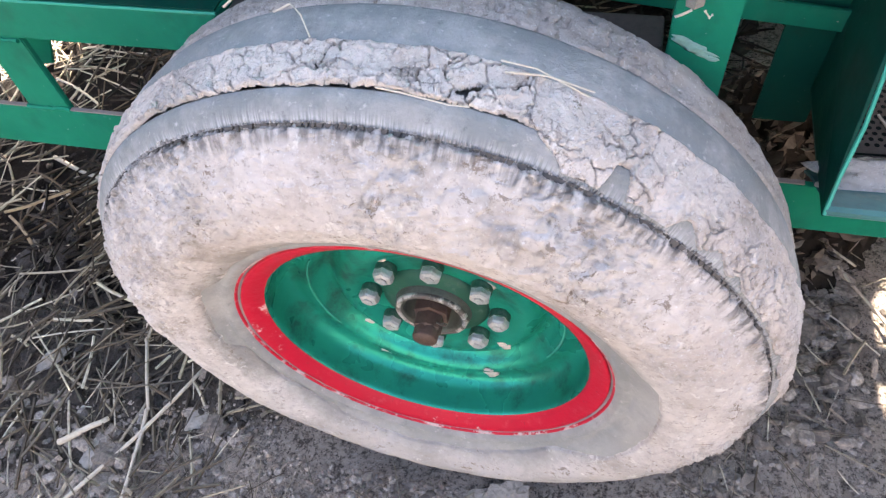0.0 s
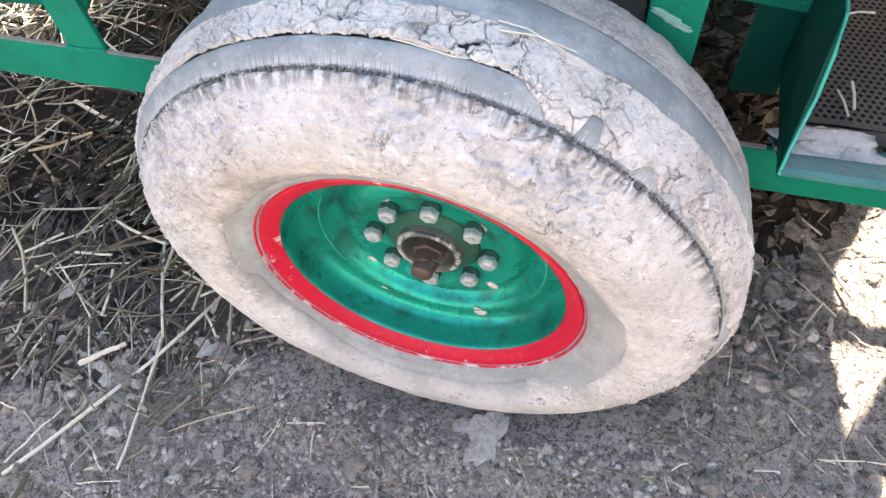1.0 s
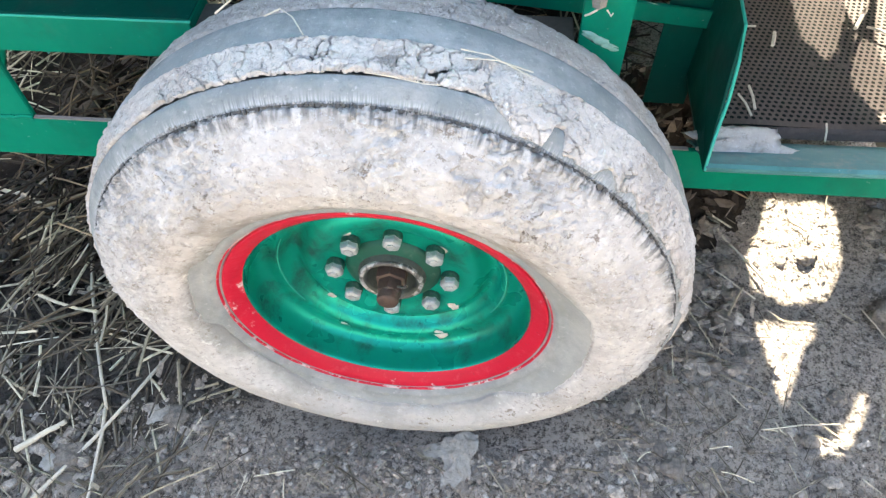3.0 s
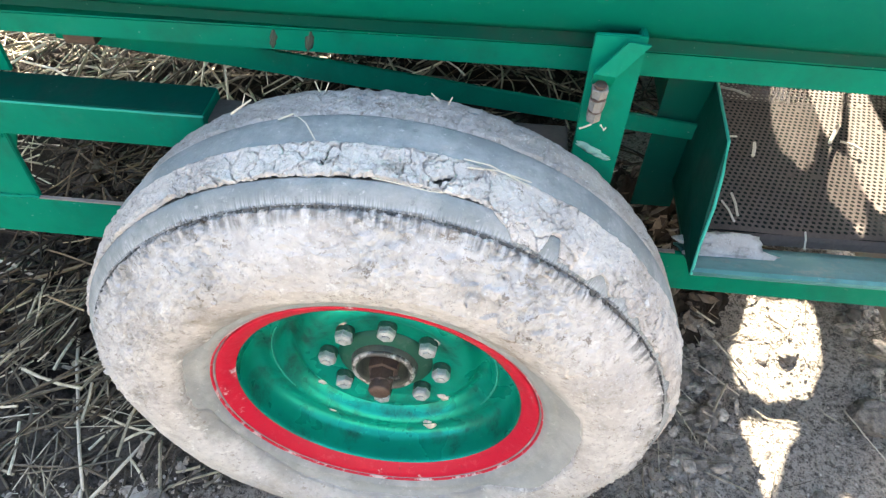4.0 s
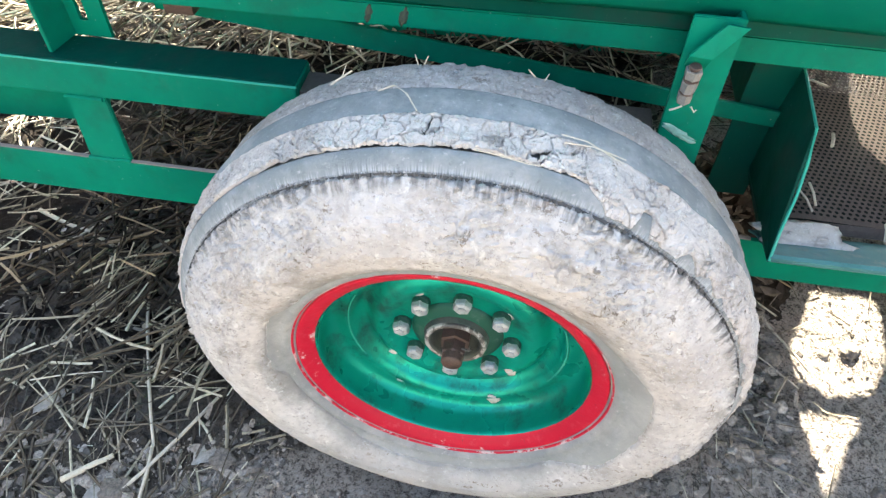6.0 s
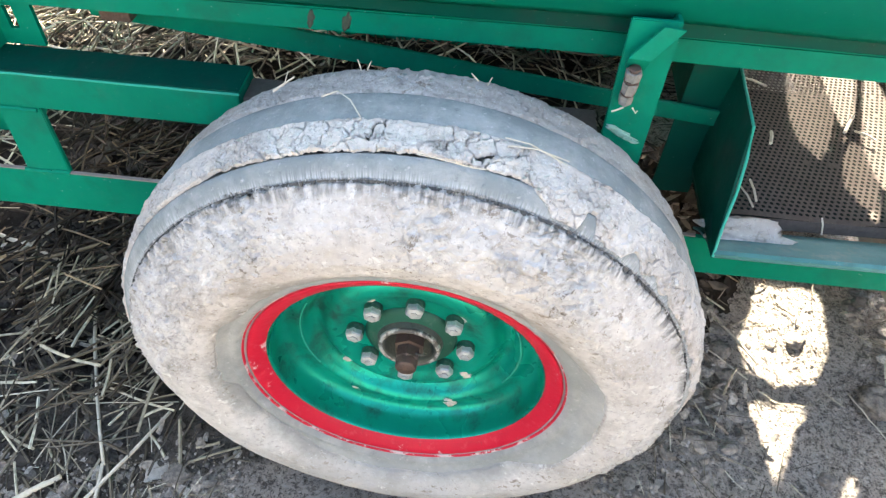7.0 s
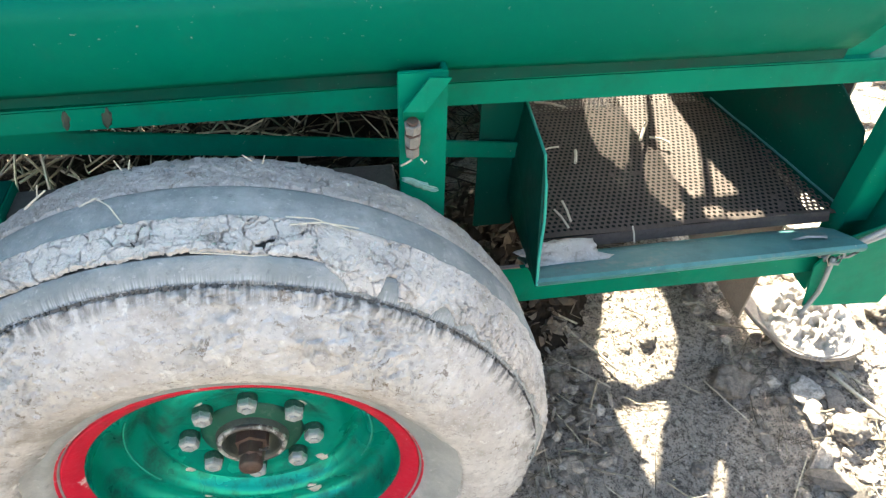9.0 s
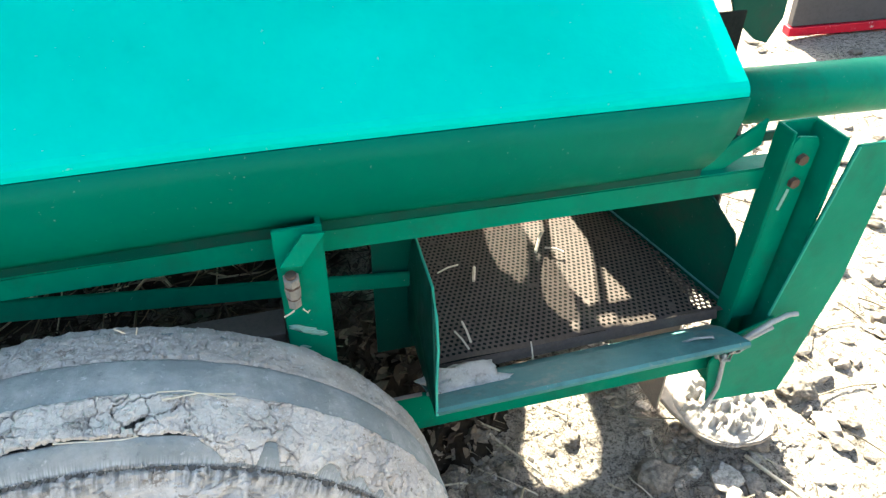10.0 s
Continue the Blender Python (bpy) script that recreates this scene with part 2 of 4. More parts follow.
def soil_material():
    m = Mat("dry_soil")
    col = m.ramp(m.noise(3.0, 9, 0.7), (0.3, (0.325, 0.268, 0.222)), (0.5, (0.455, 0.382, 0.322)), (0.72, (0.55, 0.474, 0.408)))
    col = m.mix(m.ramp(m.noise(70.0, 8, 0.75), (0.40, 0.85), (0.52, 0.0)), col, (0.050, 0.041, 0.035))
    col = m.mix(m.ramp(m.noise(220.0, 4, 0.7, seed=3), (0.56, 0.0), (0.64, 0.75)), col, (0.42, 0.39, 0.355))
    col = m.mix(m.ramp(m.noise(190.0, 5, 0.7, seed=9.0), (0.38, 0.85), (0.46, 0.0)), col, (0.040, 0.034, 0.030))
    col = m.mix(m.ramp(m.noise(120.0, 6, 0.75, seed=19.0), (0.57, 0.0), (0.61, 0.7)), col, (0.58, 0.51, 0.44))
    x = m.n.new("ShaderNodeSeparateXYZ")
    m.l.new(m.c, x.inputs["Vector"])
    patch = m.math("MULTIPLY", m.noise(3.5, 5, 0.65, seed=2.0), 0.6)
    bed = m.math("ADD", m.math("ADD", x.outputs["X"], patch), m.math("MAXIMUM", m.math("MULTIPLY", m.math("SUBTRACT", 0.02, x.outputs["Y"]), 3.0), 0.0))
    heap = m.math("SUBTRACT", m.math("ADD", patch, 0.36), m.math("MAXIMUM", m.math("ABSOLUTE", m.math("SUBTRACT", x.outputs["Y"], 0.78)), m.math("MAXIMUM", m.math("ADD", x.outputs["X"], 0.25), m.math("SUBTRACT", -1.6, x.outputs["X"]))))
    col = m.mix(m.ramp(bed, (0.0, 0.82), (0.08, 0.0)), col, (0.050, 0.041, 0.034))      # dark straw bed, part of it shade painted into the soil
    col = m.mix(m.ramp(heap, (0.0, 0.0), (0.08, 0.97)), col, (0.016, 0.012, 0.010))     # shade under the implement painted on as dark soil
    return m.done(col, 0.95, bump=m.noise(110.0, 10, 0.85), depth=0.020, strength=1.0, spec=0.08)


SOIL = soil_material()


def clod_material(name, k):
    m = Mat(name)
    col = m.ramp(m.island(), (0.0, (0.14 * k, 0.120 * k, 0.102 * k)), (0.6, (0.34 * k, 0.282 * k, 0.232 * k)), (1.0, (0.50 * k, 0.435 * k, 0.37 * k)))
    col = m.mix(m.ramp(m.noise(140.0, 6, 0.7), (0.4, 0.6), (0.6, 0.0)), col, (0.07, 0.06, 0.054))
    return m.done(col, 0.95, bump=m.noise(200.0, 6, 0.75), depth=0.004, spec=0.08)


CLOD = clod_material("soil_clod", 1.0)
FLAKE = plain("pale_mud_flake", (0.46, 0.415, 0.36), (0.20, 0.175, 0.15), 75.0, 0.95, fine=160.0, depth=0.006)
# Darker copy of the clods: shade under the implement put into the colour.
SHADED_CLOD = clod_material("shaded_soil_clod", 0.19)


def straw_material(name, *tones):
    m = Mat(name)
    col = m.ramp(m.island(), *tones)
    col = m.mix(m.ramp(m.noise(90.0, 4), (0.45, 0.0), (0.7, 0.5)), col, (0.06, 0.047, 0.035))
    return m.done(col, 0.75, bump=m.noise(300.0, 3), depth=0.0008, spec=0.12)


STRAW = straw_material("dry_straw", (0.0, (0.06, 0.047, 0.034)), (0.5, (0.125, 0.104, 0.076)), (0.85, (0.33, 0.28, 0.20)), (1.0, (0.60, 0.54, 0.41)))
# Brown straw made darker to carry the shade under the implement.
SHADED_STRAW = straw_material("brown_shaded_straw", (0.0, (0.010, 0.008, 0.006)), (0.60, (0.026, 0.019, 0.013)), (0.90, (0.09, 0.064, 0.040)), (1.0, (0.27, 0.20, 0.125)))
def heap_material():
    m = Mat("dark_leaf_soil")
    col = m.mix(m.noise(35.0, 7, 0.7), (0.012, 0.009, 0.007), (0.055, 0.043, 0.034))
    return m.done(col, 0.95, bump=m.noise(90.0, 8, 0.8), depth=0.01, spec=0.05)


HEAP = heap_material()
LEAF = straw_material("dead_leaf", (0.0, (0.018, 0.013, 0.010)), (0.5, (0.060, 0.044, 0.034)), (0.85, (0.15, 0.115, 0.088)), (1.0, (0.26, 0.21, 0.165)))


def loose_straw():
    m = Mat("loose_straw")
    pick = m.n.new("ShaderNodeObjectInfo").outputs["Random"]
    col = m.ramp(pick, (0.0, (0.05, 0.04, 0.03)), (0.55, (0.12, 0.10, 0.072)), (0.85, (0.28, 0.235, 0.17)), (1.0, (0.54, 0.48, 0.37)))
    col = m.mix(m.ramp(m.noise(9.0, 4), (0.45, 0.0), (0.7, 0.5)), col, (0.07, 0.055, 0.04))
    return m.done(col, 0.75)


STRAW_LOOSE = loose_straw()
PALE = plain("pale_stalk", (0.56, 0.49, 0.39), (0.38, 0.32, 0.24), 60.0, 0.75, fine=200.0)


# ---- mesh helpers ----
def finish(bm, name, material, smooth=False):
    me = bpy.data.meshes.new(name)
    bm.normal_update()
    bm.to_mesh(me)
    bm.free()
    me.materials.append(material)
    if smooth:
        me.polygons.foreach_set("use_smooth", [True] * len(me.polygons))
    return me


def part(name, bm, material, parent, label="", smooth=False):
    ob = new(name, finish(bm, name, material, smooth))
    ob.parent = parent
    return tagged(ob, label)


def thing(name, label, category, m=None, group=""):
    ob = new(name)
    ob.empty_display_size = 0.1
    if m is not None:
        ob.matrix_world = m
    return tagged(ob, label, category, group)


def box(x0, x1, y0, y1, z0, z1, bevel=0.002, bm=None):
    bm = bm or bmesh.new()
    made = bmesh.ops.create_cube(bm, size=1.0)["verts"]
    for v in made:
        v.co = Vector((x0 + (v.co.x + 0.5) * (x1 - x0), y0 + (v.co.y + 0.5) * (y1 - y0), z0 + (v.co.z + 0.5) * (z1 - z0)))
    if bevel:
        edges = list({e for v in made for e in v.link_edges})
        bmesh.ops.bevel(bm, geom=edges, offset=bevel, segments=2, affect="EDGES", profile=0.6)
    return bm


def prism(outline, x0, x1, axis="x", bm=None, bevel=0.0):
    """Sweeps an outline of (a, b) points along an axis: x takes (y, z), y takes (x, z), z takes (x, y)."""
    bm = bm or bmesh.new()

    def at(a, b, s):
        return {"x": (s, a, b), "y": (a, s, b), "z": (a, b, s)}[axis]

    one = [bm.verts.new(at(a, b, x0)) for a, b in outline]
    two = [bm.verts.new(at(a, b, x1)) for a, b in outline]
    n = len(outline)
    faces = [bm.faces.new((one[i], one[(i + 1) % n], two[(i + 1) % n], two[i])) for i in range(n)]
    faces += [bm.faces.new(one[::-1]), bm.faces.new(two)]
    bmesh.ops.recalc_face_normals(bm, faces=faces)
    if bevel:
        bmesh.ops.bevel(bm, geom=list({e for f in faces for e in f.edges}), offset=bevel, segments=2, affect="EDGES")
    return bm


def sheet_strip(path, x0, x1, thick=0.002, nx=1, wobble=0.0):
    """A bent sheet: a path of (y, z) points swept along x, with thickness."""
    bm = bmesh.new()
    rows = []
    for i in range(nx + 1):
        x = x0 + (x1 - x0) * i / nx
        row = []
        for y, z in path:
            d = wobble * noise.noise((x * 2.3, y * 5, z * 5))
            row.append(bm.verts.new((x, y + d, z + d)))
        rows.append(row)
    for a, b in zip(rows, rows[1:]):
        for i in range(len(path) - 1):
            bm.faces.new((a[i], b[i], b[i + 1], a[i + 1]))
    bmesh.ops.recalc_face_normals(bm, faces=bm.faces[:])
    bmesh.ops.solidify(bm, geom=bm.faces[:], thickness=thick)
    return bm


def lathe(profile, segments=96, closed=False, bm=None):
    """Turns a profile of (r, y) points round the y axis."""
    bm = bm or bmesh.new()
    rings = []
    for i in range(segments):
        a = 2 * math.pi * i / segments
        rings.append([bm.verts.new((r * math.sin(a), y, r * math.cos(a))) for r, y in profile])
    n = len(profile)
    for i in range(segments):
        a, b = rings[i], rings[(i + 1) % segments]
        for j in range(n if closed else n - 1):
            k = (j + 1) % n
            bm.faces.new((a[j], a[k], b[k], b[j]))
    bmesh.ops.recalc_face_normals(bm, faces=bm.faces[:])
    return bm


def tube(points, radius, sides=6, bm=None, taper=1.0):
    bm = bm or bmesh.new()
    pts = [Vector(p) for p in points]
    rings = []
    for i, p in enumerate(pts):
        d = (pts[min(i + 1, len(pts) - 1)] - pts[max(i - 1, 0)]).normalized()
        s = d.orthogonal().normalized()
        u = d.cross(s)
        r = radius * (1 + (taper - 1) * i / max(1, len(pts) - 1))
        rings.append([bm.verts.new(p + r * (math.cos(2 * math.pi * k / sides) * s + math.sin(2 * math.pi * k / sides) * u)) for k in range(sides)])
    for a, b in zip(rings, rings[1:]):
        for k in range(sides):
            bm.faces.new((a[k], a[(k + 1) % sides], b[(k + 1) % sides], b[k]))
    bm.faces.new(rings[0][::-1])
    bm.faces.new(rings[-1])
    return bm


# ---- ground ----
def axis_cuts(lo, hi, step, far):
    cuts = list(np.arange(lo, hi + 1e-6, step))
    s, a, b = step, lo, hi
    while b < far:
        s *= 1.3
        a, b = a - s, b + s
        cuts = [a] + cuts + [b]
    return cuts


def relief(x, y):
    h = 0.016 * noise.fractal((x * 1.7, y * 1.7, 0.3), 1.0, 2.0, 3) + 0.006 * noise.fractal((x * 9, y * 9, 4.1), 0.8, 2.1, 3)
    h += 0.004 * noise.fractal((x * 45, y * 45, 7.7), 0.7, 2.1, 3)
    d = math.hypot(x / 0.34, (y - 0.09) / 0.17)                        # soil pushed up round the sunken tyre
    h += 0.030 * math.exp(-((d - 1.15) / 0.45) ** 2)
    h += 0.12 * max(0.0, min(1.0, (y - 1.1) / 0.6)) * max(0.0, min(1.0, (0.6 - x) / 0.5)) * (0.6 + 0.4 * noise.noise((x * 2, y * 2, 1)))  # straw-strewn bank behind
    return h


gx, gy = axis_cuts(-1.25, 1.75, 0.011, 70), axis_cuts(-0.5, 1.5, 0.011, 70)
verts = [(x, y, relief(x, y)) for y in gy for x in gx]
nx = len(gx)
faces = [(j * nx + i, j * nx + i + 1, (j + 1) * nx + i + 1, (j + 1) * nx + i) for j in range(len(gy) - 1) for i in range(nx - 1)]
me = bpy.data.meshes.new("ground")
me.from_pydata(verts, [], faces)
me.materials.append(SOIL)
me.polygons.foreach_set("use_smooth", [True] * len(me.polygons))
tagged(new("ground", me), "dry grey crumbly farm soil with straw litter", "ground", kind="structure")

# ---- the implement: one rigid thing, leaning 4 degrees along its length ----
LEAN = pose(0, 0, 0.6) @ pose(0, 0, 0, 0, 4.0, 0) @ pose(0, 0, -0.6)
implement = thing("farm_implement", "green painted steel farm implement with one muddy wheel on dry soil", "farm machine", LEAN)

# main rails
part("lower_rail", box(-1.25, 0.884, 0.2045, 0.2125, 0.407, 0.478, 0.0012), GREEN, implement)
part("rail_edge", box(-1.25, 0.40, 0.2055, 0.2115, 0.4785, 0.4800, 0), SKID, implement, "dusty bare top edge of the lower rail")
part("upper_rail", box(-1.25, -0.222, 0.207, 0.270, 0.593, 0.646, 0.003), GREEN, implement)
# Thin cover that paints the rail top's shade and grime together.
part("rail_top", box(-1.25, -0.2235, 0.2110, 0.2685, 0.6465, 0.6480, 0.0005), GREEN_SHADED, implement, "grimy green rail top, painted dark for shade")
# Pale strip: rubbed paint plus the edge's highlight as colour.
part("worn_edge", tube([(-1.25 + 0.0343 * i, 0.2080 + 0.0005 * random.random(), 0.6452 + 0.0006 * random.random()) for i in range(31)], 0.0016, 6), GREEN_EDGE, implement, "rubbed rail edge with its highlight painted pale")
part("end_plate", box(-0.2215, 0.231, 0.215, 0.262, 0.600, 0.636, 0.003), DULL_BAR, implement, "dull dark flat bar behind the tyre")
part("top_rail", prism([(-0.556, 0.711), (0.20, 0.7155), (1.02, 0.708), (1.02, 0.744), (0.20, 0.749), (-0.556, 0.738)], 0.262, 0.300, "y", bevel=0.002), GREEN, implement)
part("inner_rail", box(-0.47, 1.02, 0.358, 0.364, 0.726, 0.742, 0.001), GREEN_SHADED, implement)
part("back_rail", box(-1.05, 0.45, 0.98, 1.03, 0.62, 0.68, 0.003), GREEN, implement)
slope = bmesh.new()
prism([(-0.46, 0.704), (0.42, 0.603), (0.42, 0.578), (-0.46, 0.665)], 0.328, 0.334, "y", slope, bevel=0.001)
part("sloping_bar", slope, GREEN, implement)
part("strut", prism([(-0.565, 0.470), (-0.500, 0.470), (-0.500, 0.595), (-0.560, 0.595)], 0.208, 0.216, "y", bevel=0.0015), GREEN, implement)
part("weld", tube([(-0.566 + 0.0066 * i, 0.2062 + 0.0012 * random.random(), 0.4775 + 0.003 * random.random()) for i in range(11)], 0.0035, 6), GREEN, implement)
part("weld", tube([(-0.560 + 0.0062 * i, 0.2062 + 0.0012 * random.random(), 0.5885 + 0.002 * random.random()) for i in range(10)], 0.003, 6), GREEN, implement)
part("inner_plate", prism([(-0.86, 0.585), (-0.560, 0.530), (-0.590, 0.470), (-0.86, 0.455)], 0.300, 0.304, "y", bevel=0.001), GREEN, implement)
part("lug", prism([(-0.470, 0.545), (-0.435, 0.575), (-0.470, 0.585)], 0.262, 0.266, "y"), GREEN_WORN, implement)
part("bracket", box(-0.43, -0.388, 0.300, 0.330, 0.676, 0.708, 0.003), RUST, implement, "small rusty block")

# upright at the wheel's rear, an angle iron with a slotted face
upright = prism([(-0.566, 0.222), (-0.560, 0.222), (-0.553, 0.272), (-0.559, 0.274)], 0.6485, 0.98, "z", bevel=0.0008)
part("upright", upright, GREEN, implement)
face = bmesh.new()
for x0, x1, z0, z1 in ((-0.553, -0.538, 0.6485, 0.98), (-0.526, -0.500, 0.6485, 0.98), (-0.538, -0.526, 0.6485, 0.672), (-0.538, -0.526, 0.704, 0.98)):
    box(x0, x1, 0.270, 0.276, z0, z1, 0, face)
part("upright_face", face, GREEN, implement)
part("bolt_hole", lathe([(0.0, 0.0), (0.0075, 0.0), (0.0075, 0.002), (0.0, 0.002)], 16), RUST, implement).matrix_local = pose(-0.575, 0.2405, 0.6482, -90, 0, 0)

# front post beside the wheel with its folded gusset and wired bolt
part("post", prism([(0.233, 0.200), (0.288, 0.200), (0.288, 0.258), (0.282, 0.258), (0.282, 0.206), (0.233, 0.206)], 0.42, 0.800, "z", bevel=0.0012), GREEN, implement)
gus = bmesh.new()
for pts in ([(0.266, 0.190, 0.800), (0.290, 0.193, 0.796), (0.261, 0.187, 0.761), (0.237, 0.187, 0.763)], [(0.237, 0.187, 0.763), (0.261, 0.187, 0.761), (0.260, 0.199, 0.742), (0.238, 0.199, 0.744)]):
    gus.faces.new([gus.verts.new(p) for p in pts])
bmesh.ops.remove_doubles(gus, verts=gus.verts[:], dist=0.0005)
bmesh.ops.solidify(gus, geom=gus.faces[:], thickness=0.003)
part("gusset", gus, GREEN, implement)
STUD_AT = pose(0.247, 0.184, 0.751, -84, 0, 0) @ Matrix.Diagonal((0.9, 1.0, 0.9, 1.0))
for lo, hi, rad, sides, mat in ((0.0, 0.004, 0.0075, 16, RUST), (0.004, 0.016, 0.0108, 6, STUD), (0.016, 0.0195, 0.0100, 16, RUST), (0.0195, 0.034, 0.0102, 7, STUD), (0.034, 0.037, 0.0092, 16, RUST), (0.037, 0.050, 0.0096, 6, STUD)):
    seg = lathe([(0.0, lo), (rad * 0.9, lo), (rad, lo + 0.0012), (rad * random.uniform(0.94, 1.0), hi - 0.0012), (rad * 0.9, hi), (0.0, hi)], sides)
    for v in seg.verts:
        v.co += 0.0010 * noise.noise_vector(Vector(v.co) * 260)
    part("stud_piece", seg, mat, implement, "mud-caked bolt and nuts").matrix_local = STUD_AT
for a, b, c in (((0.245, 0.179, 0.702), (0.238, 0.178, 0.698), (0.233, 0.180, 0.694)), ((0.255, 0.179, 0.702), (0.260, 0.178, 0.696), (0.262, 0.180, 0.698))):
    part("wire_end", tube([a, b, c], 0.0012, 5), PALE, implement, "frayed wire end")

# hood
apron = sheet_strip([(0.2335, 0.782), (0.2265, 0.791), (0.2165, 0.805), (0.2045, 0.828), (0.1960, 0.852), (0.1915, 0.876), (0.1902, 0.902)], -0.95, 0.785, 0.003, 48, 0.003)
part("apron", apron, GREEN_APRON_SHADED, implement, "folded green front apron of the hood", smooth=True)
hood = sheet_strip([(0.1902, 0.9025), (0.1905, 0.908), (0.193, 0.913), (0.198, 0.918), (0.30, 0.980), (0.385, 1.030), (0.47, 1.077), (0.495, 1.090)], -0.95, 0.785, 0.003, 48, 0.003)
part("hood", hood, GREEN_HOOD_LIT, implement, "turquoise green sheet hood, painted lighter as if lit")
part("hood_rail", box(-0.95, 0.80, 0.2520, 0.2575, 0.754, 0.800, 0.001), GREEN_SHADED, implement, "grimy green rail under the hood, painted dark for shade")
# Plate added to paint the gap under the hood as dark shade.
part("back_plate", box(-0.47, 0.90, 0.372, 0.376, 0.70, 0.93, 0), NEAR_BLACK, implement, "near-black inner plate standing in for the shaded gap")
# Unseen sheet added above the tube's side to cast shade.
part("guard", box(0.98, 1.68, 0.92, 1.06, 1.08, 1.083, 0), GREEN, implement)
for x, s in ((-0.134, 1.0), (-0.090, 1.2)):
    bm = bmesh.new()
    bmesh.ops.create_icosphere(bm, subdivisions=3, radius=0.0055 * s)
    for v in bm.verts:
        v.co = Vector((v.co.x * 0.8, v.co.y * 0.06, v.co.z * 1.9)) * (1 + 0.7 * noise.noise(Vector(v.co) * 300 + Vector((x * 90, 0, 0))))
    part("rust_spot", bm, STAIN, implement, "old rust stain on the rail", smooth=True).matrix_local = pose(x, 0.2620, 0.728, 0, 12, 0)
part("hood_bracket", prism([(0.965, 0.95), (0.969, 0.899), (0.984, 0.868), (1.030, 0.832), (1.055, 0.824), (1.073, 0.865), (1.068, 0.95)], 0.497, 0.503, "y", bevel=0.001), GREEN_SHADED, implement)
# unseen wall and sheet added to shade the scene, with gaps that shape the sun
part("bin_wall", box(-2.6, 0.775, 0.482, 0.486, 1.03, 1.60, 0), GREEN_HOOD_LIT, implement)
SHIFT = Vector((SUN_DIR.x, SUN_DIR.y)) / SUN_DIR.z
# Gap outlines placed so the sun patches fit the camera's view.
GAPS = [
    [(0.668, 0.520), (0.631, 0.420), (0.598, 0.363), (0.600, 0.290), (0.665, 0.273), (0.737, 0.290), (0.783, 0.373), (0.800, 0.505)],
    [(0.589, 0.216), (0.652, 0.233), (0.681, 0.240), (0.706, 0.216), (0.672, 0.169), (0.620, 0.062), (0.604, 0.062), (0.599, 0.152)],
    [(0.747, 0.112), (0.764, 0.103), (0.724, 0.026), (0.689, -0.024), (0.644, -0.014), (0.652, 0.011), (0.683, 0.018), (0.717, 0.061)],
    [(0.605, -0.040), (0.671, -0.030), (0.637, -0.138), (0.606, -0.180)],
    [(0.683, -0.030), (0.704, -0.030), (0.704, -0.179), (0.693, -0.229), (0.652, -0.342), (0.630, -0.354), (0.623, -0.302), (0.625, -0.224), (0.650, -0.139)],
    [(0.698, -0.257), (0.710, -0.340), (0.668, -0.348)],
    [(0.635, -0.380), (0.665, -0.375), (0.659, -0.401), (0.631, -0.403)],
    [(0.582, -0.388), (0.602, -0.383), (0.588, -0.411)],
    [(0.663, -0.401), (0.667, -0.390), (0.726, -0.381), (0.722, -0.392)],
    [(0.738, -0.399), (0.777, -0.395), (0.772, -0.409), (0.739, -0.411)],
]
SPARSE_GAPS = [[(0.544, -0.050), (0.524, -0.148), (0.518, -0.232), (0.545, -0.281), (0.565, -0.251), (0.606, -0.136), (0.600, -0.050)],
          [(0.601, -0.205), (0.566, -0.326), (0.581, -0.382), (0.605, -0.378), (0.623, -0.302), (0.625, -0.224)]]     # gaps with one cell in three open, for dimmer sun


def inside(x, y, loop):
    hit = False
    for (ax, ay), (bx, by) in zip(loop, loop[1:] + loop[:1]):
        if (ay > y) != (by > y) and x < ax + (bx - ax) * (y - ay) / (by - ay):
            hit = not hit
    return hit


deck = bmesh.new()
xs = [-1.16] + list(np.arange(0.640, 0.96, 0.004)) + [1.07]
# Unseen lip added high up, only to cast shade.
bin_lip = box(1.13, 1.31, 0.935, 1.16, 1.5, 1.503, 0)
bin_lip.transform(LEAN.inverted())
part("bin_lip", bin_lip, GREEN, implement)
ys = [0.43] + list(np.arange(1.072, 2.036, 0.004)) + [2.72]
dv = [[deck.verts.new((x, y, 1.0)) for x in xs] for y in ys]
for j in range(len(ys) - 1):
    for i in range(len(xs) - 1):
        cx, cy = (xs[i] + xs[i + 1]) / 2 - SHIFT.x, (ys[j] + ys[j + 1]) / 2 - SHIFT.y
        if not any(inside(cx, cy, loop) for loop in GAPS[3:]) and not any(all(inside(cx + dx, cy + dy, loop) for dx, dy in ((0.004, 0), (-0.004, 0), (0, 0.007), (0, -0.007))) for loop in GAPS[:3]) and not ((i + j) % 3 == 0 and any(inside(cx, cy, loop) for loop in SPARSE_GAPS)):
            deck.faces.new((dv[j][i], dv[j][i + 1], dv[j + 1][i + 1], dv[j + 1][i]))
deck.transform(LEAN.inverted())
# Unseen side sheet added to widen the shade at left.
side_deck = box(-1.60, -1.161, 0.43, 2.28, 1.0, 1.003, 0)
side_deck.transform(LEAN.inverted())
part("side_deck", side_deck, GREEN, implement)
part("deck", deck, GREEN, implement, "unseen sheet with gaps, added to shape the sun")
# Unseen wall added to keep sky light from behind out.
part("rear_wall", box(-0.30, 1.07, 2.10, 2.104, 0.30, 0.985, 0), GREEN, implement)
# Added pan: stops sun leaking through the screen and darkens its holes.
part("catch_pan", box(0.4245, 0.885, 0.256, 0.600, 0.4685, 0.4705, 0), NEAR_BLACK, implement, "near-black pan added under the screen to block light")
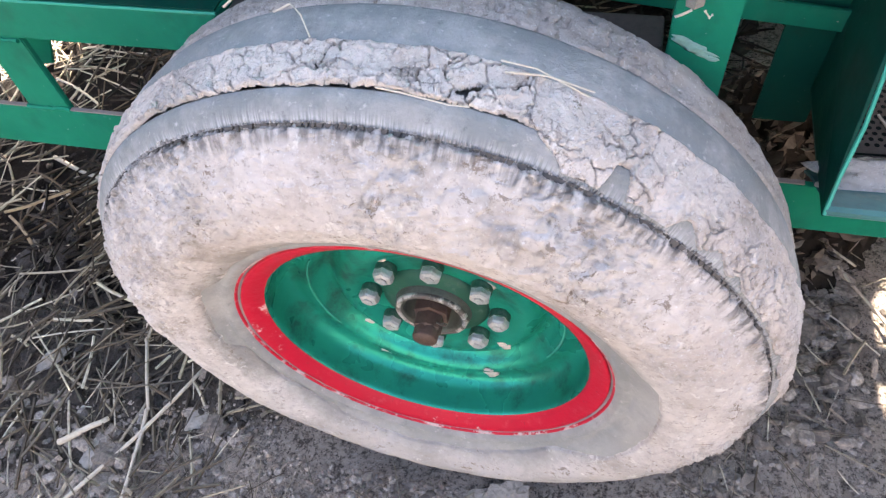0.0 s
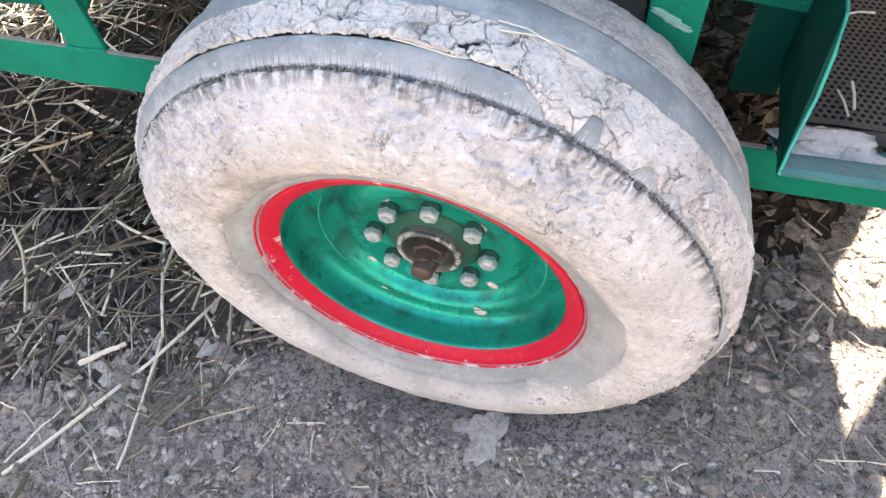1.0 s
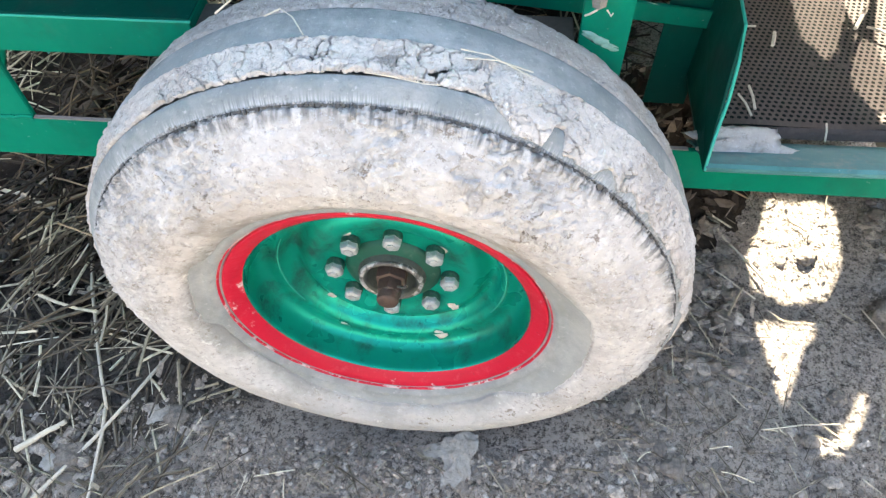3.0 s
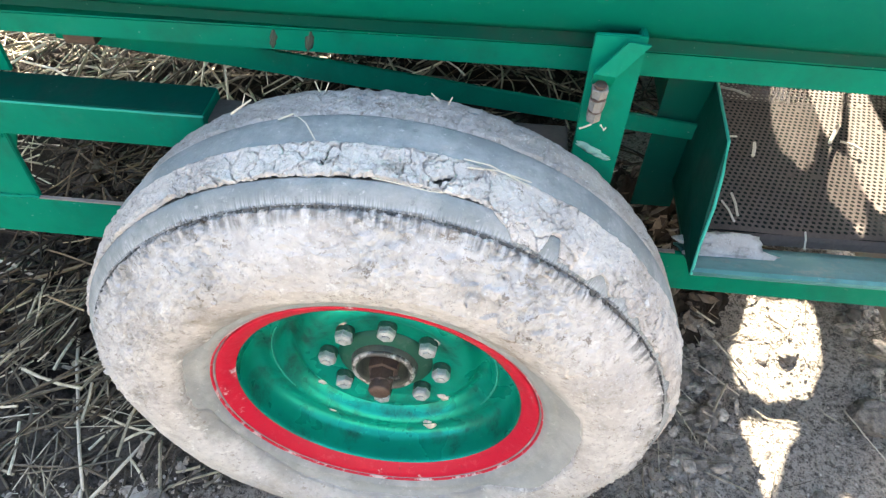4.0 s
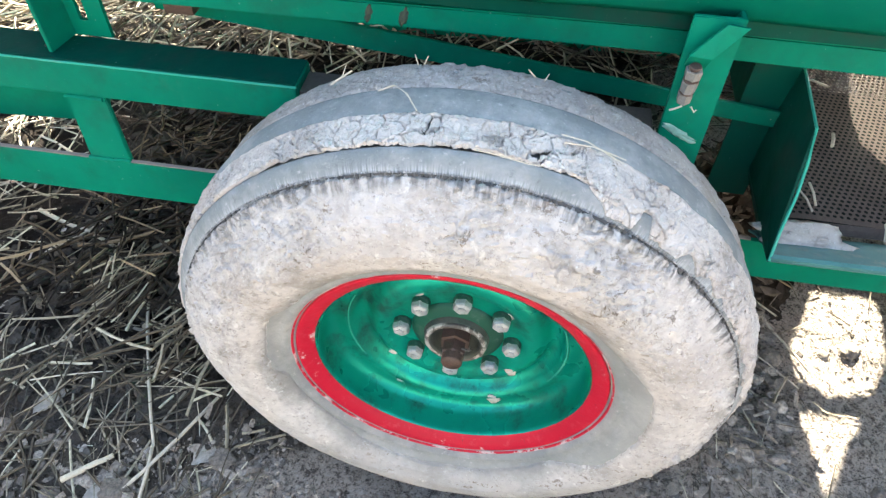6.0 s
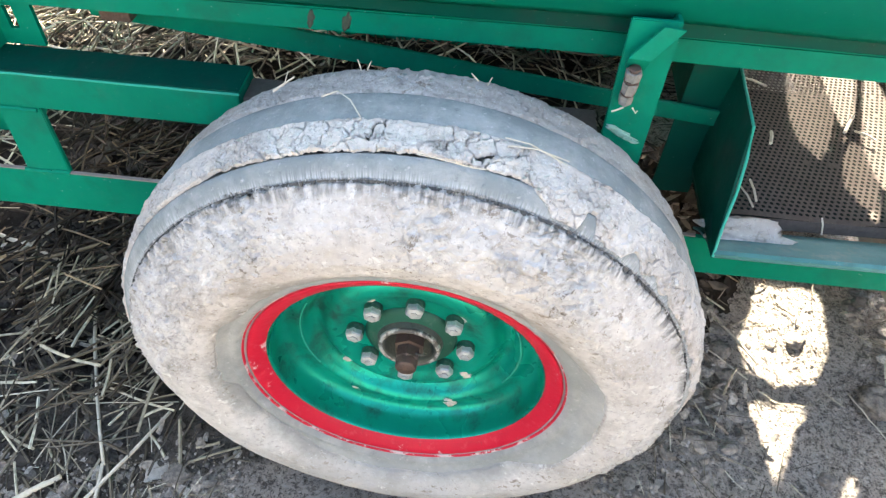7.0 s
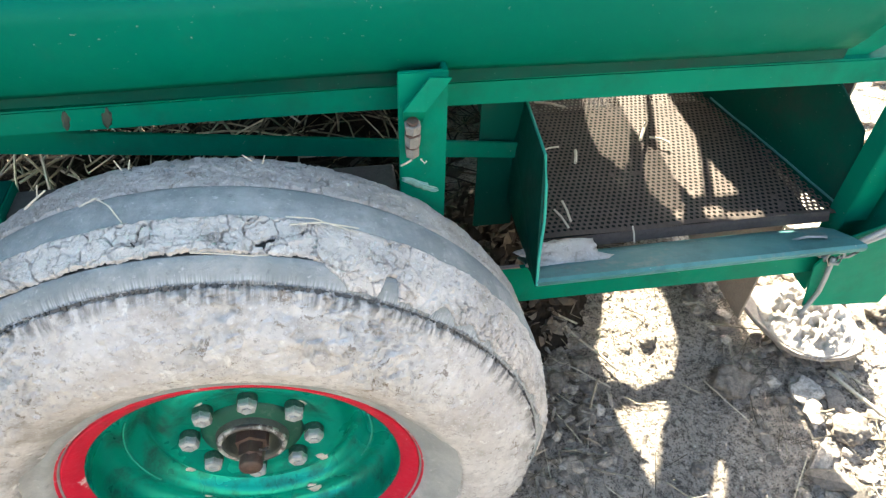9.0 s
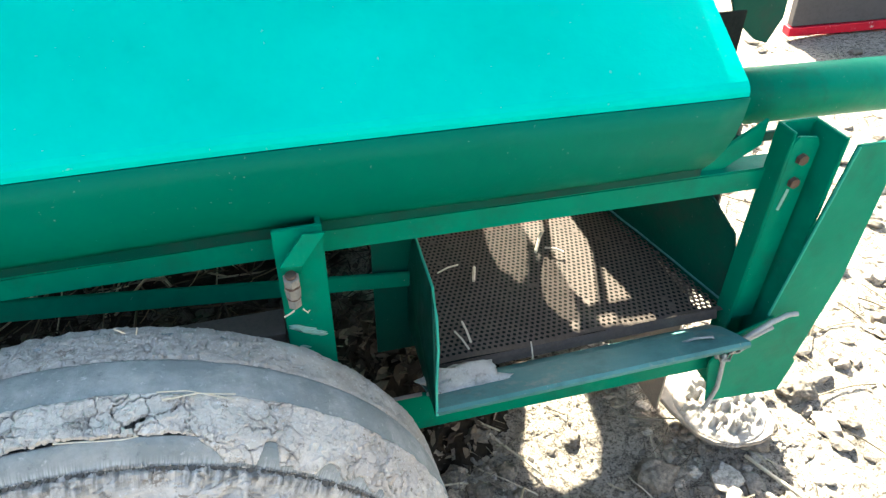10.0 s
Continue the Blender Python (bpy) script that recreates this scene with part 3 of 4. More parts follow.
# Panel added at the back to darken the space underneath.
part("rear_panel", box(-0.45, 1.00, 1.360, 1.364, 0.04, 0.50, 0), GREEN, implement)

# ---- wheel ----
wheel = new("wheel")
wheel.parent = implement
wheel.matrix_local = pose(0.0153, 0.0, 0.3533, 0.53, 0, -0.98)
TYRE = [(0.200, 0.016), (0.212, 0.004), (0.221, -0.006), (0.226, -0.0105), (0.231, -0.012), (0.236, -0.0105), (0.243, -0.016), (0.262, -0.028), (0.285, -0.034), (0.305, -0.032), (0.325, -0.026),
        (0.342, -0.014), (0.354, -0.005), (0.3620, 0.002), (0.3650, 0.0026), (0.3685, 0.0050), (0.3730, 0.0085), (0.3780, 0.0150), (0.3815, 0.0215), (0.3805, 0.0245), (0.3720, 0.0270), (0.3720, 0.0570), (0.3880, 0.0610),
        (0.3905, 0.0650), (0.3925, 0.0880), (0.3900, 0.1070), (0.3875, 0.1130), (0.3740, 0.1170), (0.3740, 0.1400), (0.3840, 0.1440), (0.3825, 0.1560), (0.3760, 0.1720), (0.3650, 0.1840), (0.342, 0.202), (0.31, 0.216),
        (0.27, 0.212), (0.222, 0.190), (0.200, 0.176)]
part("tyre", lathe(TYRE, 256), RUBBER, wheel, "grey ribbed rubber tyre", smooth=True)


def along(profile, n):
    """n points evenly spaced along a profile."""
    p = [Vector(q) for q in profile]
    d = [0.0]
    for a, b in zip(p, p[1:]):
        d.append(d[-1] + (b - a).length)
    out = []
    j = 0
    for i in range(n):
        s = d[-1] * i / (n - 1)
        while j < len(p) - 2 and d[j + 1] < s:
            j += 1
        f = (s - d[j]) / (d[j + 1] - d[j])
        q, t = p[j].lerp(p[j + 1], f), (p[j + 1] - p[j]).normalized()
        out.append((q.x, q.y, t.y, -t.x))
    return out


def smooth_step(a, b, x):
    t = max(0.0, min(1.0, (x - a) / (b - a)))
    return t * t * (3 - 2 * t)


def crack(p, scale):
    d = noise.voronoi(Vector(p) * scale, distance_metric="DISTANCE")[0]
    return d[1] - d[0]


def mud_shell(profile, rows, turns, a0, a1, depth):
    """A crust over a turned profile from angle a0 to a1: depth(angle, r, y, p) in metres; where it is not above zero there is none."""
    line = along(profile, rows)
    bm = bmesh.new()
    grid = []
    for i in range(turns + 1):
        a = a0 + (a1 - a0) * i / turns
        s, c = math.sin(a), math.cos(a)
        row = []
        for r, y, nr, ny in line:
            h = depth(a, r, y, Vector((r * s, y, r * c)))
            row.append((bm.verts.new(((r + nr * h) * s, y + ny * h, (r + nr * h) * c)), h))
        grid.append(row)
    for one, two in zip(grid, grid[1:]):
        for j in range(rows - 1):
            q = (one[j], one[j + 1], two[j + 1], two[j])
            if max(h for _, h in q) > 0.0004:
                bm.faces.new([v for v, _ in q])
    bmesh.ops.delete(bm, geom=[v for v in bm.verts if not v.link_faces], context="VERTS")
    bmesh.ops.recalc_face_normals(bm, faces=bm.faces[:])
    return bm


def arc(deg, lo, hi, soft):
    return smooth_step(lo - soft, lo + soft, deg) * smooth_step(hi + soft, hi - soft, deg)


def sidewall_mud(a, r, y, p):
    n = noise.fractal(p * 14, 0.8, 2.1, 4)
    deg = math.degrees(a)
    inner = 0.2320 + 0.005 * noise.noise((3 * math.sin(a), 3 * math.cos(a), 2)) + 0.003 * noise.noise((16 * math.sin(a), 16 * math.cos(a), 6))
    inner += 0.032 * arc(deg, 62, 128, 14) + 0.016 * arc(deg, -100, -62, 5) + 0.012 * arc(abs(deg), 140, 200, 15)
    rough = smooth_step(0.262, 0.305, r) * (0.15 + 0.85 * smooth_step(-120, -80, deg) * smooth_step(140, 95, deg))
    rough *= 0.35 + 0.65 * smooth_step(-0.25, 0.2, noise.noise(p * 9 + Vector((1, 7, 2))))
    h = 0.0030 + 0.0008 * smooth_step(0.24, 0.28, r) + 0.0010 * n + 0.0006 * noise.fractal(p * 75, 0.7, 2.2, 4)
    lay = p + noise.noise_vector(p * 60) * 0.004
    for k, (f, s) in enumerate(((17, 0.0018), (29, 0.0020), (52, 0.0019), (95, 0.0015))):
        q = noise.fractal(lay * f + Vector((k * 7, 3, k)), 0.75, 2.2, 4)
        h += rough * s * smooth_step(0.04, 0.065, q)
    pits = noise.fractal(lay * 42 + Vector((9, 2, 5)), 0.6, 2.2, 4)
    h -= 0.0030 * rough * smooth_step(0.30, 0.42, pits)
    spot = arc(deg, 12, 36, 5) * smooth_step(0.285, 0.30, r) * smooth_step(0.35, 0.335, r)
    h += 0.0045 * spot * smooth_step(-0.05, 0.05, noise.fractal(lay * 36, 0.8, 2.1, 3))
    split = smooth_step(0.045, 0.0, crack(lay + noise.noise_vector(p * 25) * 0.010, 40)) * smooth_step(0.10, 0.25, noise.noise(p * 13 + Vector((4, 4, 4))))
    h -= 0.0030 * max(rough, spot) * split
    h = max(h, 0.0006)
    edge = smooth_step(inner - 0.001, inner + 0.006, r) * smooth_step(0.3635, 0.3600, r + 0.004 * noise.noise(p * 110) + 0.003 * noise.noise((a * 160, r * 25, 1)))
    return (h + 0.0006) * edge - 0.0008


part("mud_crust", mud_shell(TYRE[5:16], 150, 1400, -math.pi, math.pi, sidewall_mud), MUD, wheel, "dried pale mud caked on the sidewall", smooth=True)


def groove_mud(lo, hi, seed, spill, gain, base):
    def depth(a, r, y, p):
        wob = 0.0035 * noise.noise((a * 9, seed, 0)) + 0.0025 * noise.noise((a * 34, seed, 3)) + 0.0015 * noise.noise((a * 110, seed, y * 90))
        over = spill * smooth_step(0.30, 0.44, a + 0.06 * noise.noise((y * 60, a * 6, 4))) * smooth_step(1.55, 1.35, a)
        over *= 0.75 + 0.6 * noise.noise((a * 14, 3.3, seed)) - 0.9 * smooth_step(0.035, 0.012, abs(a - 0.52))
        lo2 = lo + wob - over * 0.022
        inside = smooth_step(lo2 - 0.0003, lo2 + 0.0005, y) * smooth_step(hi + 0.003, hi - 0.002, y + wob * 0.6)
        h = base + 0.0010 * gain * noise.fractal(p * 60, 0.7, 2.2, 4)
        lay = p + noise.noise_vector(p * 45) * 0.005 + noise.noise_vector(p * 170) * 0.0028
        cell = noise.voronoi(lay * 46, distance_metric="DISTANCE")
        h += 0.0010 * gain * noise.noise(cell[1][0] * 9.0 + Vector((seed, 3, 1)))
        for k, (f, s) in enumerate(((19, 0.0010 * gain), (34, 0.0010 * gain), (66, 0.0009 * gain))):
            h += s * smooth_step(0.03, 0.055, noise.fractal(lay * f + Vector((k * 5, 1, seed)), 0.9, 2.1, 3))
        wide = smooth_step(0.034, 0.004, cell[0][1] - cell[0][0]) * smooth_step(-0.38, -0.05, noise.noise(p * 15 + Vector((2, 5, seed))))
        fine = smooth_step(0.07, 0.0, crack(lay, 95)) * smooth_step(0.05, 0.3, noise.noise(p * 12))
        h -= max(0.0055 * wide, 0.0032 * fine)
        return (h + 0.001) * inside - 0.001
    return depth


GROOVE_ONE = [(0.3685, 0.0050), (0.3730, 0.0085), (0.3782, 0.0150), (0.3818, 0.0220), (0.3840, 0.0300), (0.3860, 0.0420), (0.3880, 0.0560), (0.3906, 0.0650), (0.3920, 0.0740)]
GROOVE_TWO = [(0.3910, 0.0990), (0.3892, 0.1085), (0.3868, 0.1150), (0.3845, 0.1300), (0.3838, 0.1460), (0.3824, 0.1560), (0.3760, 0.1720), (0.3650, 0.1840)]
part("mud_crust", mud_shell(GROOVE_ONE, 96, 1700, -1.9, 1.9, groove_mud(0.0248, 0.0640, 1.3, 1.0, 1.0, 0.0019)), MUD_GREY, wheel, "cracked dry mud filling the tread groove", smooth=True)
part("mud_crust", mud_shell(GROOVE_TWO, 64, 900, -1.7, 1.7, groove_mud(0.1140, 0.170, 8.1, 0.0, 0.8, 0.0012)), MUD_DARK, wheel, "cracked dry mud filling the tread groove", smooth=True)

# short moulded ticks round the tyre's shoulder
def fringe(count, seed, low, wide, length, up):
    bm = bmesh.new()
    for i in range(count):
        a = 2 * math.pi * i / count + random.uniform(-0.006, 0.006)
        lot = noise.noise((7 * math.sin(a), 7 * math.cos(a), seed))
        if lot < random.uniform(low, low + 0.6):
            continue
        w, ln = random.uniform(*wide), random.uniform(*length) * (0.6 + 1.6 * max(0.0, lot))
        made = bmesh.ops.create_cube(bm, size=1.0)["verts"]
        for v in made:
            v.co = Vector((v.co.x * 2 * w * (0.4 if (v.co.z > 0) == (up > 0) else 1.0), v.co.y * 0.0022, v.co.z * ln + up * ln / 2))
        m = pose(0, 0, 0, 0, math.degrees(a), 0) @ pose(0, 0.0020, 0.3655, -38, random.uniform(-14, 14), 0)
        bmesh.ops.transform(bm, matrix=m, verts=made)
    return bm


tagged(part("shoulder_fringe", fringe(520, 2.2, -0.60, (0.0010, 0.0034), (0.0020, 0.0055), -1), DARK_RUBBER, wheel, "short dark moulded ticks on the tyre shoulder"), kind="stuff")
tagged(part("dust_fringe", fringe(1500, 6.4, -0.60, (0.0002, 0.0006), (0.0008, 0.0035), 1), MUD, wheel, "pale dust streaks on the tyre shoulder"), kind="stuff")

RIM_LIP = [(0.2160, 0.016), (0.2225, 0.008), (0.2236, 0.000), (0.2222, -0.004), (0.2190, -0.0048), (0.2172, -0.003), (0.2170, 0.0010)]
part("rim_lip", lathe(RIM_LIP, 160), RED_LIP, wheel, "scuffed red outer lip", smooth=True)
part("lip_groove", lathe([(0.2171, 0.0006), (0.2160, 0.0035), (0.2143, 0.0006)], 160), NEAR_BLACK, wheel, "dark groove inside the lip", smooth=True)
RIM_RED = [(0.2150, 0.0020), (0.2143, 0.0000), (0.2136, -0.0022), (0.2115, -0.0020), (0.2050, 0.0010), (0.1975, 0.0060), (0.1928, 0.0095), (0.1910, 0.0115)]
part("flange", lathe(RIM_RED, 160), RED, wheel, "red painted rim flange", smooth=True)
DISC = [(0.1910, 0.0115), (0.1896, 0.0140), (0.1896, 0.0200), (0.1905, 0.0300), (0.1900, 0.0450), (0.1860, 0.0570), (0.1790, 0.0625), (0.1710, 0.0635), (0.1630, 0.0610), (0.1570, 0.0620), (0.1510, 0.0710), (0.1450, 0.0840), (0.1380, 0.0865), (0.1310, 0.0810),
        (0.1230, 0.0710), (0.1130, 0.0655), (0.1030, 0.0665), (0.0950, 0.0710), (0.0870, 0.0740), (0.046, 0.0745)]
part("disc", lathe(DISC, 160), RIM_GREEN, wheel, "green painted dished wheel disc", smooth=True)
# Pale arcs paint the highlight along the disc's step, at the sides only.
for a0, a1 in ((68, 118), (240, 296)):
    part("disc_edge", tube([(0.1572 * math.sin(radians(a0 + (a1 - a0) * k / 20)), 0.0606, 0.1572 * math.cos(radians(a0 + (a1 - a0) * k / 20))) for k in range(21)], 0.0013, 6), GREEN_EDGE, wheel, "pale strip painted as the highlight on the disc edge", smooth=True)
part("hub_flange", lathe([(0.0665, 0.0738), (0.0640, 0.0700), (0.0580, 0.0675), (0.0500, 0.0650), (0.0460, 0.0640)], 48), RIM_DARK, wheel, "grimy dark green hub flange", smooth=True)
part("hub", lathe([(0.0490, 0.075), (0.0480, 0.068), (0.0455, 0.057), (0.043, 0.0525), (0.040, 0.0515), (0.037, 0.0525), (0.0345, 0.056), (0.0335, 0.075), (0.0, 0.078)], 64), HUB_DIRTY, wheel, "grimy grey hub", smooth=True)
part("hub_rim", lathe([(0.0450, 0.0560), (0.0438, 0.0515), (0.0410, 0.0505), (0.0385, 0.0512), (0.0375, 0.0545), (0.041, 0.059)], 64, True), HUB_GREY, wheel, "worn bare edge of the hub", smooth=True)
part("axle_nut", lathe([(0.0, 0.030), (0.0150, 0.030), (0.0175, 0.0335), (0.0175, 0.050), (0.0225, 0.051), (0.0225, 0.062), (0.0225, 0.076)], 6), RUST, wheel)
part("axle_end", lathe([(0.0, 0.0185), (0.0135, 0.0185), (0.0150, 0.021), (0.0150, 0.034)], 24), RUST, wheel, smooth=True)
part("split_pin", tube([(0.012, 0.038, 0.012), (0.020, 0.034, 0.016), (0.026, 0.031, 0.024), (0.023, 0.029, 0.029)], 0.0017, 6), HUB_GREY, wheel)
nut_mesh = finish(lathe([(0.0, 0.0520), (0.0062, 0.0515), (0.0066, 0.0530), (0.0115, 0.0545), (0.0130, 0.0575), (0.0130, 0.0640)], 6), "lug_nut", STEEL)
boss_mesh = finish(lathe([(0.0112, 0.0630), (0.0128, 0.0642), (0.0130, 0.0690), (0.0130, 0.0720), (0.0125, 0.0730), (0.0125, 0.0815)], 20), "boss", RIM_DARK)
for k in range(8):
    a = radians(4.48 + 45 * (k - 1))
    boss = new("boss", boss_mesh)
    boss.parent = wheel
    boss.matrix_local = pose(0.0797 * math.sin(a), 0, 0.0797 * math.cos(a))
    nut = new("lug_nut", nut_mesh)
    nut.parent = wheel
    nut.matrix_local = pose(0.0797 * math.sin(a), 0.0, 0.0797 * math.cos(a), 0, 17 * k * k, 0)
for a, r, s in ((-0.62, 0.101, 1.0), (0.9, 0.094, 0.7), (2.3, 0.112, 0.8), (-2.2, 0.118, 0.6), (2.75, 0.168, 1.1), (-2.6, 0.166, 0.5)):
    bm = bmesh.new()
    bmesh.ops.create_icosphere(bm, subdivisions=2, radius=0.011 * s)
    for v in bm.verts:
        v.co.y *= 0.08
        v.co *= 1 + 0.5 * noise.noise(Vector(v.co) * 160 + Vector((a, r, s)))
    y = 0.0715 if r < 0.105 else (0.066 if r < 0.12 else 0.062)
    part("mud_smear", bm, MUD_GREY, wheel, smooth=True).matrix_local = pose(r * math.sin(a), y, r * math.cos(a))
for x, z, s in ((0.246, 0.655, 0.9), (0.258, 0.648, 1.2), (0.268, 0.640, 0.8), (0.250, 0.622, 0.5)):
    bm = bmesh.new()
    bmesh.ops.create_icosphere(bm, subdivisions=3, radius=0.008 * s)
    for v in bm.verts:
        v.co = Vector((v.co.x * 1.7, v.co.y * 0.05, v.co.z * 0.50)) * (1 + 0.8 * noise.noise(Vector(v.co) * 170 + Vector((x * 99, z * 70, 0))))
    part("mud_smear", bm, SCUFF, implement, "paint rubbed pale on the post", smooth=True).matrix_local = pose(x, 0.1998, z, 0, 24, 0)
# straw stuck in the tread mud
for pts, rad in (
    ([(0.098, 0.055, 0.381), (0.128, 0.060, 0.376), (0.162, 0.064, 0.361)], 0.0010),
    ([(0.094, 0.062, 0.385), (0.120, 0.062, 0.380), (0.160, 0.058, 0.361)], 0.0008),
    ([(-0.102, 0.103, 0.380), (-0.084, 0.102, 0.390), (-0.066, 0.082, 0.396), (-0.052, 0.062, 0.392)], 0.0010),
    ([(0.012, 0.0205, 0.387), (0.030, 0.0190, 0.386), (0.052, 0.0165, 0.384), (0.066, 0.0175, 0.380), (0.080, 0.0195, 0.378)], 0.0008),
    ([(-0.150, 0.130, 0.372), (-0.143, 0.128, 0.390)], 0.0008),
    ([(-0.160, 0.120, 0.368), (-0.136, 0.124, 0.386)], 0.0014),
    ([(-0.066, 0.140, 0.392), (-0.069, 0.138, 0.406)], 0.0008),
    ([(-0.060, 0.142, 0.392), (-0.055, 0.140, 0.404)], 0.0008),
    ([(0.060, 0.142, 0.392), (0.052, 0.140, 0.402)], 0.0010),
    ([(0.070, 0.140, 0.390), (0.074, 0.138, 0.401)], 0.0008),
):
    part("straw", tube(pts, rad, 5, taper=0.7), PALE, wheel, "pale straw stuck in the mud")

# ---- sieve tray ----
def perforated(x0, x1, y0, y1, z0, z1, pitch, hole):
    bm = bmesh.new()
    along_y = math.hypot(y1 - y0, z1 - z0)
    rows, cols = int(along_y / (pitch * 0.88)), int((x1 - x0) / pitch)
    dx, dv = (x1 - x0) / cols, along_y / rows

    def at(u, v):
        f = v / along_y
        x = x0 + u * (1 - 0.165 * f)                     # the tray narrows towards the back
        sag = 0.005 * noise.noise((x * 5, v * 6, 3)) + 0.006 * (1 - f) ** 6 * noise.noise((x * 11, 0, 9))
        return bm.verts.new((x, y0 + (y1 - y0) * f, z0 + (z1 - z0) * f + sag))

    for j in range(rows):
        off = 0.5 * dx if j % 2 else 0.0
        for i in range(cols - (1 if j % 2 else 0)):
            u, v = i * dx + off, j * dv
            cu, cv = u + dx / 2, v + dv / 2
            ring = [(u, v), (cu, v), (u + dx, v), (u + dx, cv), (u + dx, v + dv), (cu, v + dv), (u, v + dv), (u, cv)]
            outer = [at(*q) for q in ring]
            if random.random() < 0.012 or j < 1:
                bm.faces.new(outer)
                continue
            inner = [at(cu + hole * math.cos(t), cv + hole * math.sin(t)) for t in (radians(225 + 45 * k) for k in range(8))]
            for k in range(8):
                bm.faces.new((outer[k], outer[(k + 1) % 8], inner[(k + 1) % 8], inner[k]))
    return bm


screen = part("screen", perforated(0.4245, 0.916, 0.250, 0.630, 0.4885, 0.4935, 0.0094, 0.0029), SCREEN, implement, "rusty perforated steel screen")
part("screen_edge", sheet_strip([(0.243, 0.474), (0.2465, 0.483), (0.2505, 0.4885)], 0.4245, 0.900, 0.0018, 40, 0.003), SCREEN, implement, "torn rusty edge of the screen")
part("gutter", sheet_strip([(0.150, 0.500), (0.1455, 0.506), (0.1455, 0.512), (0.150, 0.515), (0.175, 0.505), (0.215, 0.486), (0.240, 0.468)], 0.4055, 0.885, 0.003, 40, 0.002), GREEN_WORN, implement, "dented pale green gutter lip")
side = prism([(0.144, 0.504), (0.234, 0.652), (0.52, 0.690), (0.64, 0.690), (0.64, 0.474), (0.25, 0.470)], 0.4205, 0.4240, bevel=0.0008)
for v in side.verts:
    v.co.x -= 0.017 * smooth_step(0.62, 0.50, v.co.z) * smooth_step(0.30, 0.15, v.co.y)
part("side_plate", side, GREEN_SHADED, implement)
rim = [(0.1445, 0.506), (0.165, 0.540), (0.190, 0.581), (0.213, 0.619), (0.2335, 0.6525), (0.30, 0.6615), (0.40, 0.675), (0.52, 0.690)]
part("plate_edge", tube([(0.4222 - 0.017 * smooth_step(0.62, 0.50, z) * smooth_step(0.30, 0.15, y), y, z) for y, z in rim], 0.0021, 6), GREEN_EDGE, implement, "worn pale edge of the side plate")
part("side_flange", prism([(0.360, 0.3405), (0.4202, 0.3405), (0.4202, 0.3445), (0.360, 0.3445)], 0.440, 0.765, "z", bevel=0.0008), GREEN_SHADED, implement)
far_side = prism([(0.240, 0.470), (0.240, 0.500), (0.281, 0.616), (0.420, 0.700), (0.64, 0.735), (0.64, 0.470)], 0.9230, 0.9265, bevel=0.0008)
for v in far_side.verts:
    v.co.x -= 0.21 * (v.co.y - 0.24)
part("side_plate", far_side, GREEN_SHADED, implement)
lip = tube([(0.918 - 0.21 * 0.035 * i, 0.262 + 0.035 * i, 0.4925 + 0.0015 * random.random()) for i in range(10)], 0.0022, 6)
part("side_lip", lip, GREEN_WORN, implement, "bent rubbed lip where the screen meets the side plate")
# Brown front is visible; the long rear run is added to block light.
part("inner_skirt", box(0.935, 0.939, 0.36, 1.356, 0.10, 0.76, 0), SKID, implement, "dusty brown inner skirt plate")
lump = bmesh.new()
bmesh.ops.create_icosphere(lump, subdivisions=4, radius=0.03)
for v in lump.verts:
    v.co = Vector((v.co.x * 1.75, v.co.y * 0.66, v.co.z * 0.17)) * (1 + 0.8 * noise.fractal(Vector(v.co) * 38, 0.8, 2.1, 4))
tagged(part("mud_lump", lump, MUD_GREY, implement, "lump of pale mud and rag in the gutter", smooth=True)).matrix_local = pose(0.462, 0.200, 0.500, 18, 0, -4)
for a, b, r in (((0.549, 0.441, 0.498), (0.533, 0.394, 0.510), 0.0028), ((0.480, 0.425, 0.512), (0.523, 0.452, 0.500), 0.0015), ((0.518, 0.593, 0.498), (0.568, 0.567, 0.500), 0.0022), ((0.696, 0.504, 0.499), (0.661, 0.444, 0.508), 0.0030),
                ((0.491, 0.318, 0.498), (0.492, 0.273, 0.496), 0.0018), ((0.687, 0.463, 0.498), (0.714, 0.442, 0.499), 0.0018), ((0.580, 0.251, 0.496), (0.569, 0.215, 0.497), 0.0013), ((0.474, 0.300, 0.498), (0.486, 0.262, 0.494), 0.0016)):
    tagged(new("straw", finish(tube([a, Vector(a).lerp(Vector(b), 0.5) + Vector((0, 0, 0.003)), b], r, 5), "straw", PALE)), "pale straw caught in the sieve tray", "straw", "straws in the tray").matrix_world = LEAN

# ---- corner post, skid and twine ----
part("corner_post", prism([(0.912, 0.232), (0.917, 0.232), (0.917, 0.262), (0.968, 0.262), (0.968, 0.202), (0.974, 0.202), (0.974, 0.268), (0.912, 0.268)], 0.33, 0.815, "z", bevel=0.0012), GREEN, implement)
part("post_flange", prism([(0.968, 0.400), (1.026, 0.334), (1.060, 0.560), (1.060, 0.806), (0.986, 0.806), (0.947, 0.514)], 0.194, 0.2005, "y", bevel=0.0012), GREEN, implement)
part("flange_edge", tube([(0.9475 + 0.00385 * i, 0.1945, 0.516 + 0.0288 * i) for i in range(11)], 0.0022, 6), GREEN_EDGE, implement, "worn folded edge of the post flange")
part("post_gusset", prism([(0.878, 0.345), (1.020, 0.332), (1.032, 0.400), (0.950, 0.520), (0.885, 0.492), (0.858, 0.440)], 0.186, 0.1895, "y", bevel=0.001), GREEN, implement)
